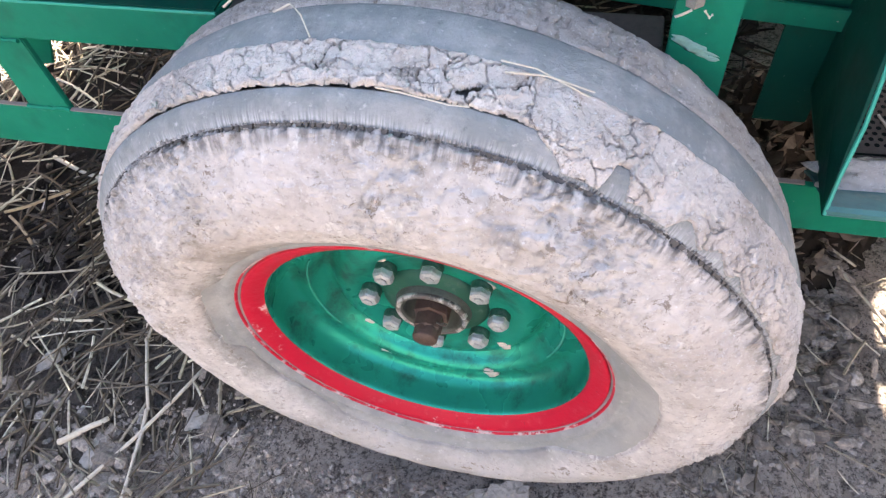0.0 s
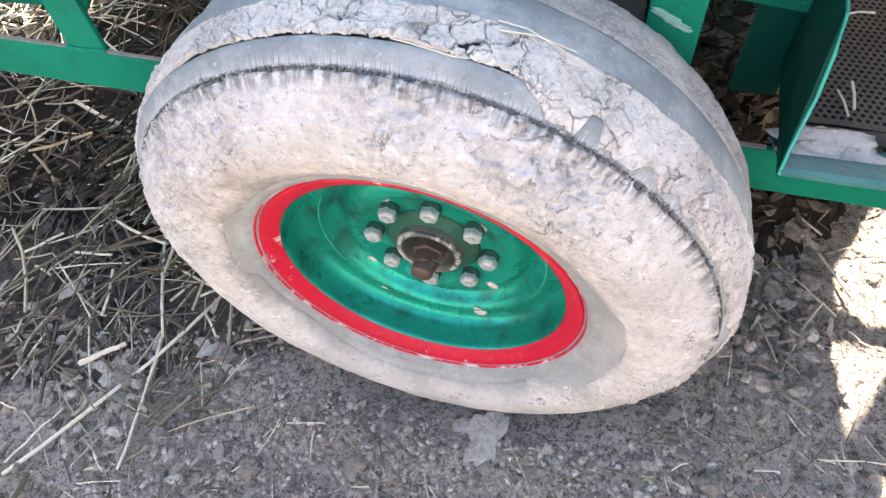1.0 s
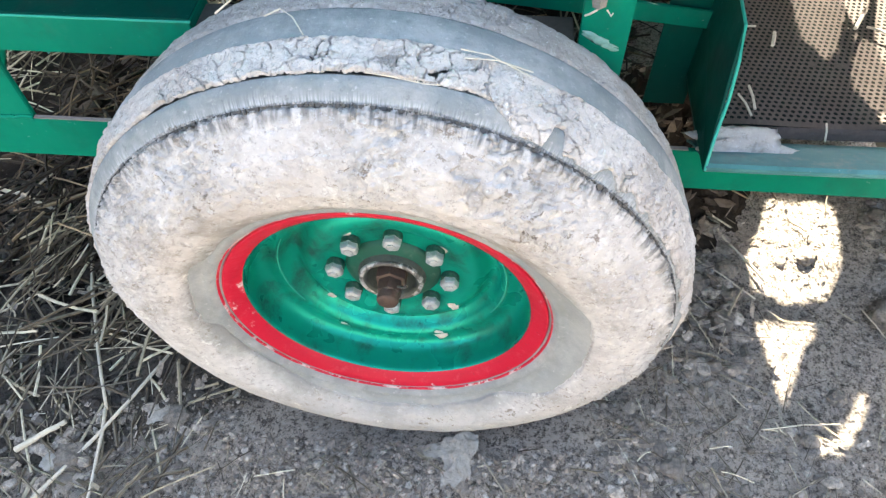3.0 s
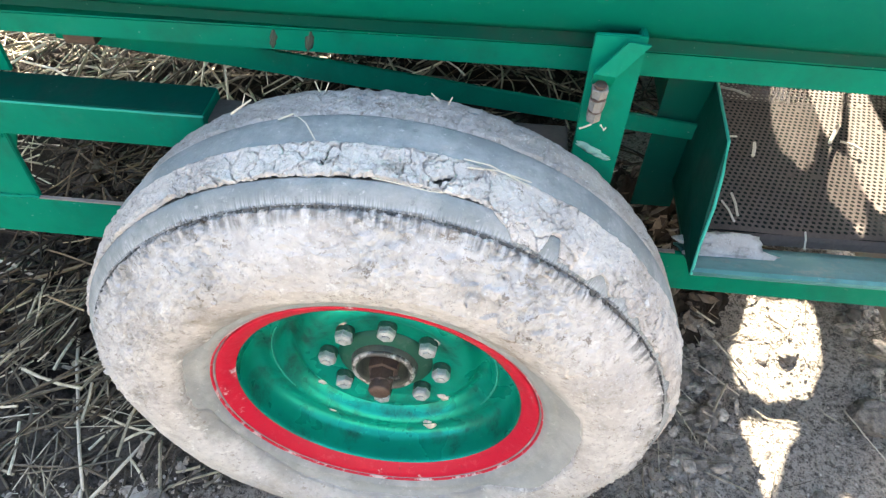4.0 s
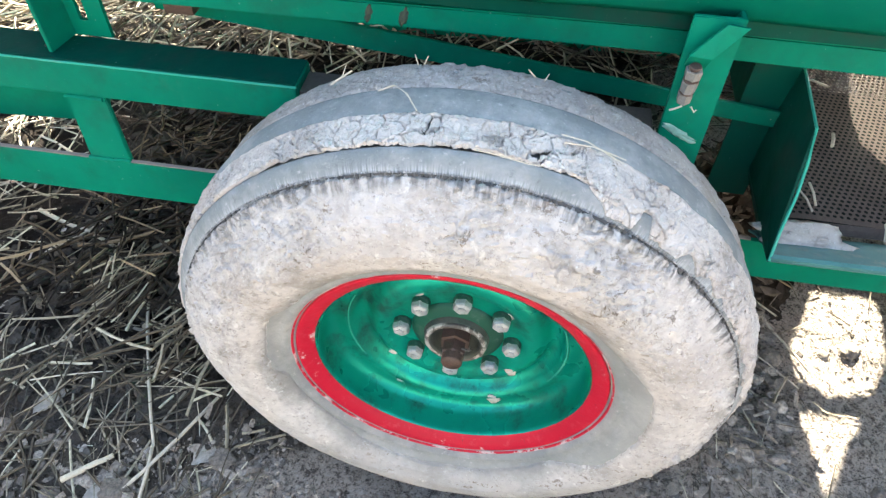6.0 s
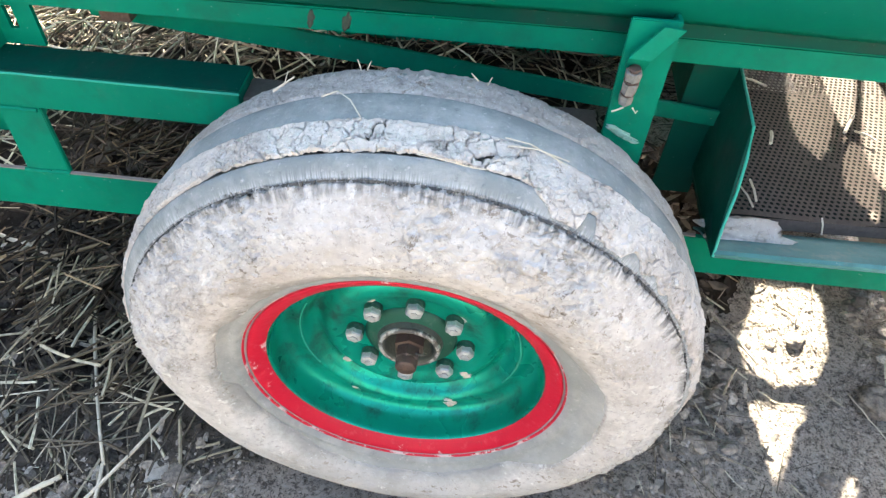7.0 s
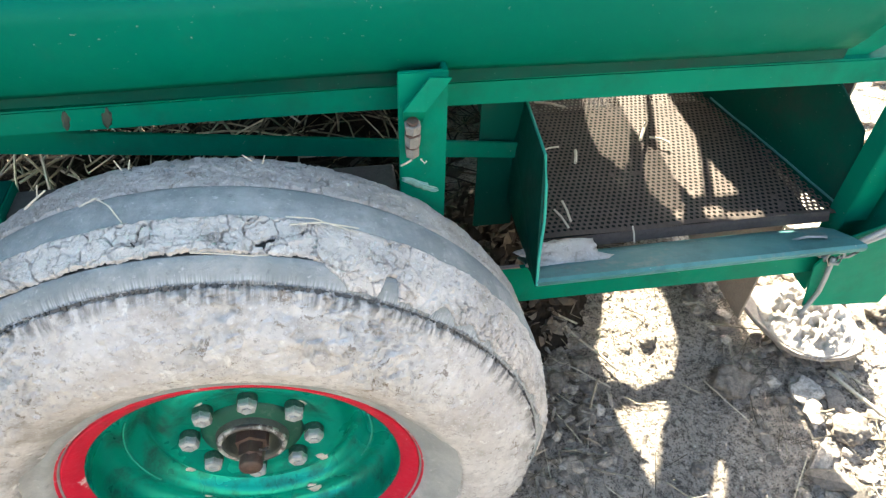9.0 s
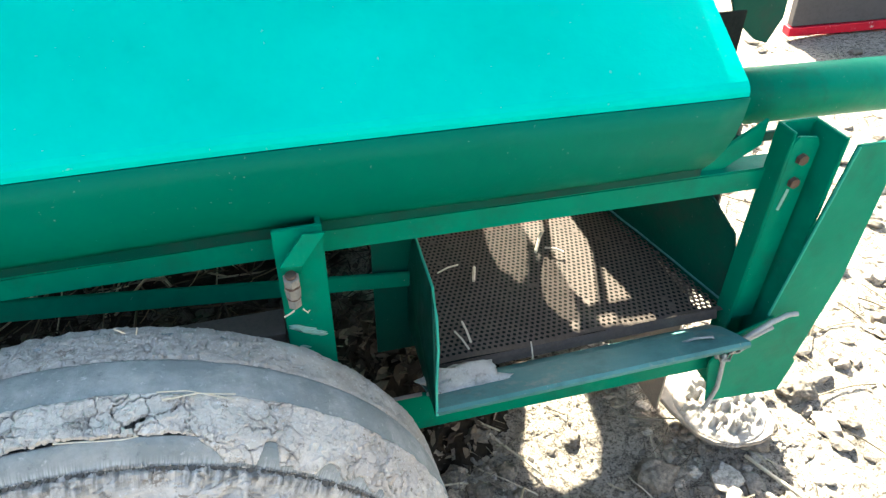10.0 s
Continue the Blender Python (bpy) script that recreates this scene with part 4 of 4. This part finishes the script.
part("post_cap", prism([(0.9175, 0.480), (0.956, 0.480), (0.962, 0.790), (0.955, 0.802), (0.925, 0.806), (0.9175, 0.796)], 0.234, 0.239, "y", bevel=0.001), GREEN, implement)
part("slot", prism([(0.927, 0.690), (0.932, 0.688), (0.938, 0.722), (0.933, 0.724)], 0.2330, 0.2338, "y"), SCUFF, implement, "pale rubbed slot in the post")
for z in (0.772, 0.735):
    part("bolt_head", lathe([(0.0, -0.006), (0.008, -0.006), (0.009, 0.0)], 6), RUST, implement).matrix_local = pose(0.938, 0.233, z)
part("corner_brace", prism([(0.80, 0.712), (0.80, 0.748), (0.905, 0.815), (0.905, 0.775)], 0.275, 0.281, "y", bevel=0.001), GREEN, implement)
skid_line = [(0.902, 0.424), (0.913, 0.330), (0.934, 0.262), (0.955, 0.236), (0.980, 0.224), (1.008, 0.216), (1.040, 0.213), (1.072, 0.221), (1.094, 0.245), (1.102, 0.290), (1.095, 0.40)]
shoe = prism(skid_line, 0.052, 0.062, "z", bevel=0.002)
shoe.transform(LEAN.inverted())
part("skid", shoe, SKID, implement, "dusty steel skid shoe")
cake = bmesh.new()
n = 64
for j in range(n):
    for i in range(n):
        x, y = 0.905 + 0.205 * i / (n - 1), 0.205 + 0.20 * j / (n - 1)
        d = min(1 - math.hypot((x - 1.013) / 0.088, (y - 0.320) / 0.102), 1.0)
        h = 0.018 * smooth_step(0.0, 0.35, d) * (0.6 + 1.1 * noise.fractal((x * 60, y * 60, 2), 0.7, 2.2, 4)) + 0.001
        cake.verts.new((x, y, 0.0625 + (h if d > 0 else -0.008)))
cake.verts.ensure_lookup_table()
for j in range(n - 1):
    for i in range(n - 1):
        quad = [cake.verts[k] for k in (j * n + i, j * n + i + 1, (j + 1) * n + i + 1, (j + 1) * n + i)]
        if max(v.co.z for v in quad) > 0.0625:
            cake.faces.new(quad)
bmesh.ops.delete(cake, geom=[v for v in cake.verts if not v.link_faces], context="VERTS")
cake.transform(LEAN.inverted())
part("soil_cake", cake, MUD_DARK, implement, "grey soil caked on the skid", smooth=True)
part("link_tube", tube([(0.93, 0.50, 0.733), (1.20, 0.50, 0.727), (1.90, 0.50, 0.710)], 0.048, 28), GREEN, implement, "thick green cross tube", smooth=True)
knot = bmesh.new()
for k in range(5):
    c = Vector((0.878, 0.184, 0.470))
    t0 = random.uniform(0, 6)
    tube([c + Vector((0.016 * math.cos(t0 + s * 0.9) * (1 + 0.2 * k % 2), 0.010 * math.sin(t0 + s * 0.9 + k), 0.018 * math.sin(t0 + s * 0.9))) for s in range(8)], 0.0024, 6, knot)
tube([(0.885, 0.182, 0.475), (0.905, 0.176, 0.500), (0.935, 0.175, 0.520), (0.965, 0.178, 0.527), (0.985, 0.180, 0.523)], 0.0042, 7, knot)
tube([(0.885, 0.184, 0.468), (0.910, 0.178, 0.490), (0.945, 0.177, 0.508)], 0.0036, 7, knot)
tube([(0.878, 0.182, 0.460), (0.880, 0.178, 0.420), (0.884, 0.179, 0.385), (0.878, 0.180, 0.345), (0.872, 0.180, 0.335)], 0.0038, 7, knot)
tube([(0.870, 0.186, 0.470), (0.840, 0.178, 0.512), (0.815, 0.185, 0.508), (0.800, 0.190, 0.498)], 0.0020, 6, knot)
twine = new("twine_knot", finish(knot, "twine_knot", TWINE, True))
tagged(twine, "frayed grey twine knotted round the corner post", "twine").matrix_world = LEAN


# ---- litter on the ground ----
def scatter_mesh(name, label, category, material, pieces, smooth=False):
    vs, fs = [], []
    for pv, pf in pieces:
        o = len(vs)
        vs += pv
        fs += [tuple(o + i for i in f) for f in pf]
    me = bpy.data.meshes.new(name)
    me.from_pydata(vs, [], fs)
    me.materials.append(material)
    if smooth:
        me.polygons.foreach_set("use_smooth", [True] * len(me.polygons))
    return tagged(new(name, me), label, category, kind="stuff")


def stalk(x, y, length, turn, radius, lift, tip, bend, flat=1.0):
    """A bent straw of three joints, four-sided."""
    pts = []
    for k in range(4):
        s = length * (k / 3 - 0.5)
        b = bend * (k / 3 - 0.5) ** 2 * length * 4
        px, py = x + s * math.cos(turn) - b * math.sin(turn), y + s * math.sin(turn) + b * math.cos(turn)
        pts.append(Vector((px, py, relief(px, py) + lift + tip * (k / 3) * length)))
    d = (pts[3] - pts[0]).normalized()
    s, u = d.cross(Vector((0, 0, 1))).normalized(), Vector((0, 0, 1))
    roll = random.uniform(0, 3)
    s, u = s * math.cos(roll) + u * math.sin(roll), u * math.cos(roll) - s * math.sin(roll)
    pv, pf = [], []
    for p in pts:
        pv += [tuple(p + radius * s), tuple(p + radius * flat * u), tuple(p - radius * s), tuple(p - radius * flat * u)]
    for k in range(3):
        for i in range(4):
            pf.append((4 * k + i, 4 * k + (i + 1) % 4, 4 * k + 4 + (i + 1) % 4, 4 * k + 4 + i))
    pf += [(3, 2, 1, 0), (12, 13, 14, 15)]
    return pv, pf


def in_tyre(x, y):
    return abs(x) < 0.30 and -0.05 < y < 0.22


def in_sun_patches(x, y):
    return 0.57 < x < 0.84 and 0.02 < y < 0.56                           # kept nearly clear so the sun patches look unbroken


def litter(count, xs, ys, length, radius, lift, tip=0.12, fan=None, flat=1.0):
    out = []
    while len(out) < count:
        x, y = random.uniform(*xs), random.uniform(*ys)
        if in_tyre(x, y) or (in_sun_patches(x, y) and random.random() < 0.85):
            continue
        t = random.gauss(*fan) if fan else random.uniform(0, math.pi)
        out.append(stalk(x, y, random.uniform(*length), t, random.uniform(*radius), random.uniform(*lift), random.uniform(-tip, tip), random.gauss(0, 0.035), flat))
    return out


straws = litter(260, (-1.35, -0.36), (-0.15, 0.26), (0.03, 0.20), (0.0008, 0.0032), (0.002, 0.020), 0.06)
straws += litter(40, (-0.70, -0.50), (0.10, 0.32), (0.06, 0.20), (0.0013, 0.0034), (0.005, 0.055), 0.2, (1.15, 0.55))
straws += litter(28, (-0.95, -0.70), (0.05, 0.45), (0.08, 0.24), (0.0013, 0.0034), (0.005, 0.050), 0.15, (0.7, 0.7))
straws += litter(46, (-0.82, -0.72), (0.22, 0.40), (0.08, 0.17), (0.0010, 0.0022), (0.02, 0.07), 0.2, (1.2, 0.22))
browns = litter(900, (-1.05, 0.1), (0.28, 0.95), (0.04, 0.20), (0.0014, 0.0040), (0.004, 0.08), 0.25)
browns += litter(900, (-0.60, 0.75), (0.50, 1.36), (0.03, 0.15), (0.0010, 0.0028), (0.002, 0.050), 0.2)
straws += litter(50, (-0.60, 0.62), (0.22, 0.80), (0.03, 0.15), (0.0008, 0.0024), (0.002, 0.050), 0.2)
straws += litter(16, (-0.65, -0.15), (0.25, 0.70), (0.08, 0.22), (0.0012, 0.0028), (0.02, 0.12), 0.35)
straws += litter(2200, (-2.2, 0.4), (1.1, 2.3), (0.06, 0.30), (0.0014, 0.0038), (0.005, 0.12), 0.3)
straws += litter(600, (-2.0, -1.1), (0.2, 1.2), (0.05, 0.25), (0.0010, 0.0030), (0.003, 0.05), 0.15)
straws += litter(420, (0.30, 1.10), (-0.30, 0.60), (0.02, 0.09), (0.0005, 0.0013), (0.002, 0.012), 0.08)
straws += litter(420, (-0.75, 0.45), (-0.42, 0.02), (0.015, 0.08), (0.0005, 0.0013), (0.001, 0.010), 0.06)
straws += litter(500, (0.9, 2.6), (-0.3, 2.4), (0.02, 0.16), (0.0006, 0.0020), (0.002, 0.015), 0.08)
straws += litter(130, (-1.1, -0.3), (-0.4, 0.8), (0.012, 0.06), (0.0022, 0.0050), (0.002, 0.020), 0.15, None, 0.18)
pale_straws = litter(600, (-2.0, -0.45), (1.15, 2.3), (0.05, 0.25), (0.0016, 0.0042), (0.01, 0.14), 0.3)
pale_straws += litter(150, (-1.9, -1.15), (0.6, 1.2), (0.05, 0.2), (0.0012, 0.0034), (0.01, 0.05), 0.2)
scatter_mesh("bleached_straw", "pale straw heaped behind the implement", "straw", PALE, pale_straws)
scatter_mesh("straw_litter", "dry broken straw strewn over the soil", "straw", STRAW, straws)

scatter_mesh("brown_straw", "brown straw under the implement, darkened for the shade there", "straw", SHADED_STRAW, browns)
leaves = litter(170, (0.33, 0.62), (0.12, 0.62), (0.012, 0.032), (0.003, 0.007), (0.003, 0.022), 0.5, None, 0.14)
leaves += litter(60, (-1.1, -0.36), (-0.35, 0.6), (0.014, 0.035), (0.004, 0.008), (0.003, 0.022), 0.4, None, 0.14)
scatter_mesh("dry_leaves", "curled dry grey-brown leaf scraps on the soil", "leaves", CLOD, leaves)

ICO = bmesh.new()
bmesh.ops.create_icosphere(ICO, subdivisions=2, radius=1.0)
ICO_V = [v.co.copy() for v in ICO.verts]
ICO_F = [tuple(v.index for v in f.verts) for f in ICO.faces]
LOW = bmesh.new()
bmesh.ops.create_icosphere(LOW, subdivisions=1, radius=1.0)
LOW_V = [v.co.copy() for v in LOW.verts]
LOW_F = [tuple(v.index for v in f.verts) for f in LOW.faces]


def clod(x, y, size, fine=False, sink=0.3):
    seed = Vector((random.uniform(0, 50), random.uniform(0, 50), random.uniform(0, 50)))
    sx, sy, sz = random.uniform(0.75, 1.5), random.uniform(0.6, 1.2), random.uniform(0.35, 0.75)
    z = relief(x, y) + size * sz * (1 - 2 * sink)
    c, s = math.cos(seed.x), math.sin(seed.x)
    pv = []
    for v in (ICO_V if fine else LOW_V):
        r = size * (1 + 0.45 * noise.noise(v * 1.1 + seed) + 0.42 * noise.noise(v * 2.9 + seed))
        px, py = v.x * sx * r, v.y * sy * r
        pv.append((x + c * px - s * py, y + s * px + c * py, z + v.z * sz * r))
    return pv, (ICO_F if fine else LOW_F)


def clods(count, xs, ys, lo, hi, power=2.5, fine=0.008):
    out = []
    while len(out) < count:
        x, y = random.uniform(*xs), random.uniform(*ys)
        if in_tyre(x, y) or noise.noise((x * 3.1, y * 3.1, 8)) < random.uniform(-0.6, 0.1):
            continue
        size = lo + (hi - lo) * random.random() ** power
        if in_sun_patches(x, y) and size > 0.0035:
            size = lo
        out.append(clod(x, y, size, size > fine))
    return out


lumps = clods(3600, (0.28, 1.15), (-0.30, 0.75), 0.0014, 0.013, 4.0)
lumps += clods(420, (0.33, 0.58), (0.08, 0.65), 0.005, 0.018, 2.2)
lumps += clods(5200, (-0.60, 0.45), (-0.40, 0.05), 0.0010, 0.008, 3.6)
lumps += clods(1500, (-1.1, -0.35), (-0.42, 0.0), 0.0016, 0.014, 3.5)
lumps += clods(900, (0.9, 2.4), (-0.3, 1.6), 0.004, 0.030, 3.0)
lumps += clods(200, (-2.2, 2.6), (1.3, 2.6), 0.006, 0.035, 2.5)
lumps += clods(5000, (-0.62, 0.45), (-0.36, 0.02), 0.0008, 0.0035, 1.5)
lumps += clods(7000, (0.30, 1.05), (-0.28, 0.60), 0.0009, 0.0042, 1.6)
lumps += clods(2600, (-0.60, 0.40), (-0.36, -0.02), 0.0012, 0.0055, 2.0)
scatter_mesh("soil_clods", "loose grey clods and crumbs of dry soil", "clods", CLOD, lumps)
shaded_lumps = clods(1600, (-1.2, -0.35), (-0.02, 0.75), 0.002, 0.013, 3.5)
shaded_lumps += clods(1500, (-1.05, 0.45), (0.25, 1.1), 0.004, 0.026, 2.2)
scatter_mesh("damp_clods", "crumbs of soil among straw, darkened for shade", "clods", SHADED_CLOD, shaded_lumps)

# a heap of dark leaves and crumbs between the tyre and the tray
def heap(x, y):
    return 0.20 * math.exp(-((x - 0.43) / 0.13) ** 2 - ((y - 0.62) / 0.17) ** 2)


n = 60
verts = [(0.15 + 0.60 * i / n, 0.22 + 0.72 * j / n, 0.0) for j in range(n + 1) for i in range(n + 1)]
verts = [(x, y, relief(x, y) - 0.012 + heap(x, y) * (1 + 0.5 * noise.fractal((x * 22, y * 22, 6), 0.8, 2.1, 4))) for x, y, _ in verts]
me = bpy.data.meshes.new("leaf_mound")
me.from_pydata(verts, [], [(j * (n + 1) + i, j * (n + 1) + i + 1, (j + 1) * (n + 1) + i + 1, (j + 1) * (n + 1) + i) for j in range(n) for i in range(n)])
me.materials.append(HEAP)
tagged(new("leaf_mound", me), "dark mound of leaf litter behind the tyre", "mound")
scraps = []
while len(scraps) < 620:
    x, y = random.gauss(0.43, 0.10), random.gauss(0.57, 0.14)
    if heap(x, y) < 0.02 or not 0.27 < y < 0.95:
        continue
    c = Vector((x, y, relief(x, y) + heap(x, y) * (1 + 0.5 * noise.fractal((x * 22, y * 22, 6), 0.8, 2.1, 4)) + random.uniform(-0.004, 0.012)))
    u = Vector((random.gauss(0, 1), random.gauss(0, 1), random.gauss(0, 0.5))).normalized()
    w = u.cross(Vector((random.gauss(0, 0.5), random.gauss(0, 0.5), 1))).normalized()
    k, curl = random.uniform(0.008, 0.024), u.cross(w) * random.uniform(-0.008, 0.008)
    wide = random.uniform(0.15, 0.6)
    thick = u.cross(w) * 0.0008
    ring = [c - u * k, c - u * k * 0.3 + w * k * wide + curl, c + u * k * 0.5 + w * k * wide * 0.8 + curl, c + u * k, c + u * k * 0.4 - w * k * wide + curl, c - u * k * 0.4 - w * k * wide * 0.9 + curl]
    scraps.append(([tuple(q) for q in ring] + [tuple(q + thick) for q in ring], [(5, 4, 3, 2, 1, 0), (6, 7, 8, 9, 10, 11)] + [(i, (i + 1) % 6, 6 + (i + 1) % 6, 6 + i) for i in range(6)]))
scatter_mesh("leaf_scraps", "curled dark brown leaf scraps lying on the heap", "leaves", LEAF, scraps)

# clods that can be told apart
for x, y, size, tall in ((-0.599, -0.100, 0.026, 0.5), (-0.422, -0.022, 0.020, 0.5), (0.068, -0.078, 0.012, 0.35), (0.842, 0.244, 0.036, 0.6), (0.704, 0.079, 0.014, 0.7), (0.529, 0.431, 0.026, 0.8), (-0.120, -0.150, 0.016, 0.5), (0.260, -0.130, 0.015, 0.5), (-0.300, -0.200, 0.018, 0.45), (0.420, -0.060, 0.017, 0.6), (0.530, 0.214, 0.022, 0.7),
                         (0.716, 0.372, 0.017, 0.55), (0.663, 0.356, 0.010, 0.55), (0.500, 0.300, 0.020, 0.8), (0.455, 0.345, 0.024, 0.8), (1.055, 0.250, 0.030, 0.7), (1.00, 0.10, 0.028, 0.6), (1.22, 0.33, 0.034, 0.7), (0.560, 0.330, 0.018, 0.8)):
    bm = bmesh.new()
    bmesh.ops.create_icosphere(bm, subdivisions=4, radius=size)
    for v in bm.verts:
        k = 1 + 0.35 * noise.noise(Vector(v.co) * 45 + Vector((x * 40, y * 40, 0))) + 0.25 * noise.fractal(Vector(v.co) * 120 + Vector((x, y, 3)), 0.8, 2.1, 4)
        v.co = Vector((v.co.x * 1.15, v.co.y, v.co.z * tall)) * k
    ob = new("clod", finish(bm, "clod", CLOD, True))
    ob.location = (x, y, relief(x, y) + size * tall * 0.35)
    tagged(ob, "large grey clod of dry soil on the ground", "clod", "large clods")

shapes = []
for k in range(10):
    pv, pf = clod(40.0, 40.0, 1.0, True, 0.5)
    o = Vector(pv[0]) * 0 + Vector((40.0, 40.0, relief(40.0, 40.0)))
    shape = bpy.data.meshes.new("clod")
    shape.from_pydata([tuple((Vector(q) - o)) for q in pv], [], pf)
    shape.materials.append(CLOD)
    shape.polygons.foreach_set("use_smooth", [False] * len(shape.polygons))
    shapes.append(shape)
made = 0
while made < 240:
    x, y = random.choice(((random.uniform(-0.62, 0.45), random.uniform(-0.34, -0.06)), (random.uniform(0.33, 0.62), random.uniform(-0.15, 0.55)), (random.uniform(0.60, 1.10), random.uniform(-0.25, 0.45))))
    if in_tyre(x, y) or in_sun_patches(x, y):
        continue
    size = 0.005 + 0.010 * random.random() ** 2.8
    ob = new("clod", shapes[made % 10])
    ob.matrix_world = pose(x, y, relief(x, y) + size * 0.22, random.uniform(-25, 25), random.uniform(-25, 25), random.uniform(0, 360)) @ Matrix.Diagonal((size * 1.2, size * 0.95, size * 0.6, 1.0))
    tagged(ob, "small grey clod of dry crumbled soil on the ground", "clod", "small clods")
    made += 1
rods = []
for k in range(8):
    bend = random.uniform(-0.08, 0.08)
    rods.append(finish(tube([(-0.5, 0, 0), (-0.17, bend, 0.01), (0.2, bend * 0.8, 0.015), (0.5, 0, random.uniform(-0.02, 0.05))], 0.014, 5, taper=0.7), "straw", STRAW_LOOSE))
for k in range(150):
    x, y = random.choice(((random.uniform(-1.05, -0.40), random.uniform(-0.25, 0.45)), (random.uniform(-1.0, -0.45), random.uniform(0.0, 0.5)), (random.uniform(0.33, 1.05), random.uniform(-0.20, 0.50))))
    if in_tyre(x, y) or in_sun_patches(x, y):
        continue
    size = random.uniform(0.05, 0.17) if x < 0 else random.uniform(0.03, 0.08)
    ob = new("straw", rods[k % 8])
    ob.matrix_world = pose(x, y, relief(x, y) + random.uniform(0.006, 0.022), 0, random.uniform(-8, 8), random.uniform(0, 360)) @ Matrix.Diagonal((size, size * 0.8, size * 0.8, 1.0))
    tagged(ob, "loose dry straw lying on the soil", "straw", "loose straws")

for x, y, size, turn in ((0.078, -0.066, 0.036, 70), (0.045, -0.055, 0.018, 20), (-0.615, -0.098, 0.030, 10), (-0.455, -0.012, 0.022, 30), (-0.81, 0.05, 0.024, 60)):
    bm = bmesh.new()
    bmesh.ops.create_icosphere(bm, subdivisions=4, radius=size)
    for v in bm.verts:
        k = 1 + 0.7 * noise.fractal(Vector(v.co) * 28 + Vector((x * 30, y * 30, 0)), 0.8, 2.1, 4)
        v.co = Vector((v.co.x * 1.2, v.co.y * 0.75, v.co.z * 0.16)) * k
    ob = new("soil_flake", finish(bm, "soil_flake", FLAKE, False))
    ob.matrix_world = pose(x, y, relief(x, y) + size * 0.12, random.uniform(-6, 6), random.uniform(-6, 6), turn)
    tagged(ob, "pale flat flake of dried mud on the ground", "soil flake", "mud flakes")

# stalks that can be told apart
for pts, rad in (
    ([(-0.729, -0.311), (-0.611, -0.141), (-0.471, 0.090)], 0.0042),
    ([(-0.758, 0.373), (-0.663, 0.176), (-0.560, -0.015)], 0.0040),
    ([(-0.563, -0.012), (-0.523, -0.256)], 0.0036),
    ([(-0.703, -0.095), (-0.626, -0.042)], 0.0060),
    ([(-1.142, 0.556), (-0.990, 0.505), (-0.882, 0.456)], 0.0055),
    ([(-1.05, 0.42), (-0.93, 0.56)], 0.0036),
    ([(-0.744, -0.292), (-0.686, -0.179)], 0.0024),
    ([(0.543, 0.444), (0.585, 0.370), (0.624, 0.303)], 0.0028),
    ([(0.50, 0.36), (0.602, 0.265)], 0.0018),
    ([(0.570, 0.011), (0.635, 0.024), (0.693, 0.027)], 0.0016),
    ([(0.795, 0.012), (0.780, -0.067)], 0.0022),
    ([(1.02, 0.22), (1.10, 0.05), (1.14, -0.05)], 0.0040),
    ([(0.789, 0.259), (0.834, 0.153)], 0.0014),
):
    run = []
    for k in range(7):
        f = k / 6 * (len(pts) - 1)
        i = min(int(f), len(pts) - 2)
        p = Vector(pts[i]).lerp(Vector(pts[i + 1]), f - i)
        run.append((p.x, p.y, relief(p.x, p.y) + rad + 0.008 + 0.003 * noise.noise((p.x * 9, p.y * 9, 5))))
    tagged(new("stalk", finish(tube(run, rad, 7, taper=0.75), "stalk", PALE, True)), "pale dry plant stalk lying on the soil", "stalk", "loose stalks")

# ---- beyond the implement ----
panel = thing("trailer", "grey sheet-sided trailer with a red lower edge", "trailer", pose(2.40, 1.98, 0.0, 0, 0, -11))
part("side_sheet", box(0.0, 1.9, -0.02, 0.02, 0.058, 0.85, 0.004), GREY_SHEET, panel)
part("red_edge", box(-0.01, 1.91, -0.03, 0.03, 0.018, 0.055, 0.004), RED, panel, "red painted edge rail")
for x in (0.25, 1.6):
    part("leg", box(x - 0.03, x + 0.03, 0.03, 0.09, -0.1, 0.40, 0.004), RED, panel)

# unseen plain walls added round the place to block low sky light
wall_mat = plain("sky_block_wall", (0.15, 0.150, 0.146), (0.11, 0.110, 0.107), 3.0, 0.9, fine=40.0)
for name, x0, x1, y0, y1 in (("wall_south", -7.0, 7.0, -4.5, -4.2), ("wall_north", -7.0, 7.0, 9.0, 9.3), ("wall_west", -7.3, -7.0, -4.5, 9.3), ("wall_east", 7.0, 7.3, -4.5, 9.3)):
    tagged(new(name, finish(box(x0, x1, y0, y1, -0.3, 2.4, 0.02), name, wall_mat)), "plain grey unseen wall, added to block low sky light", "wall", kind="structure")
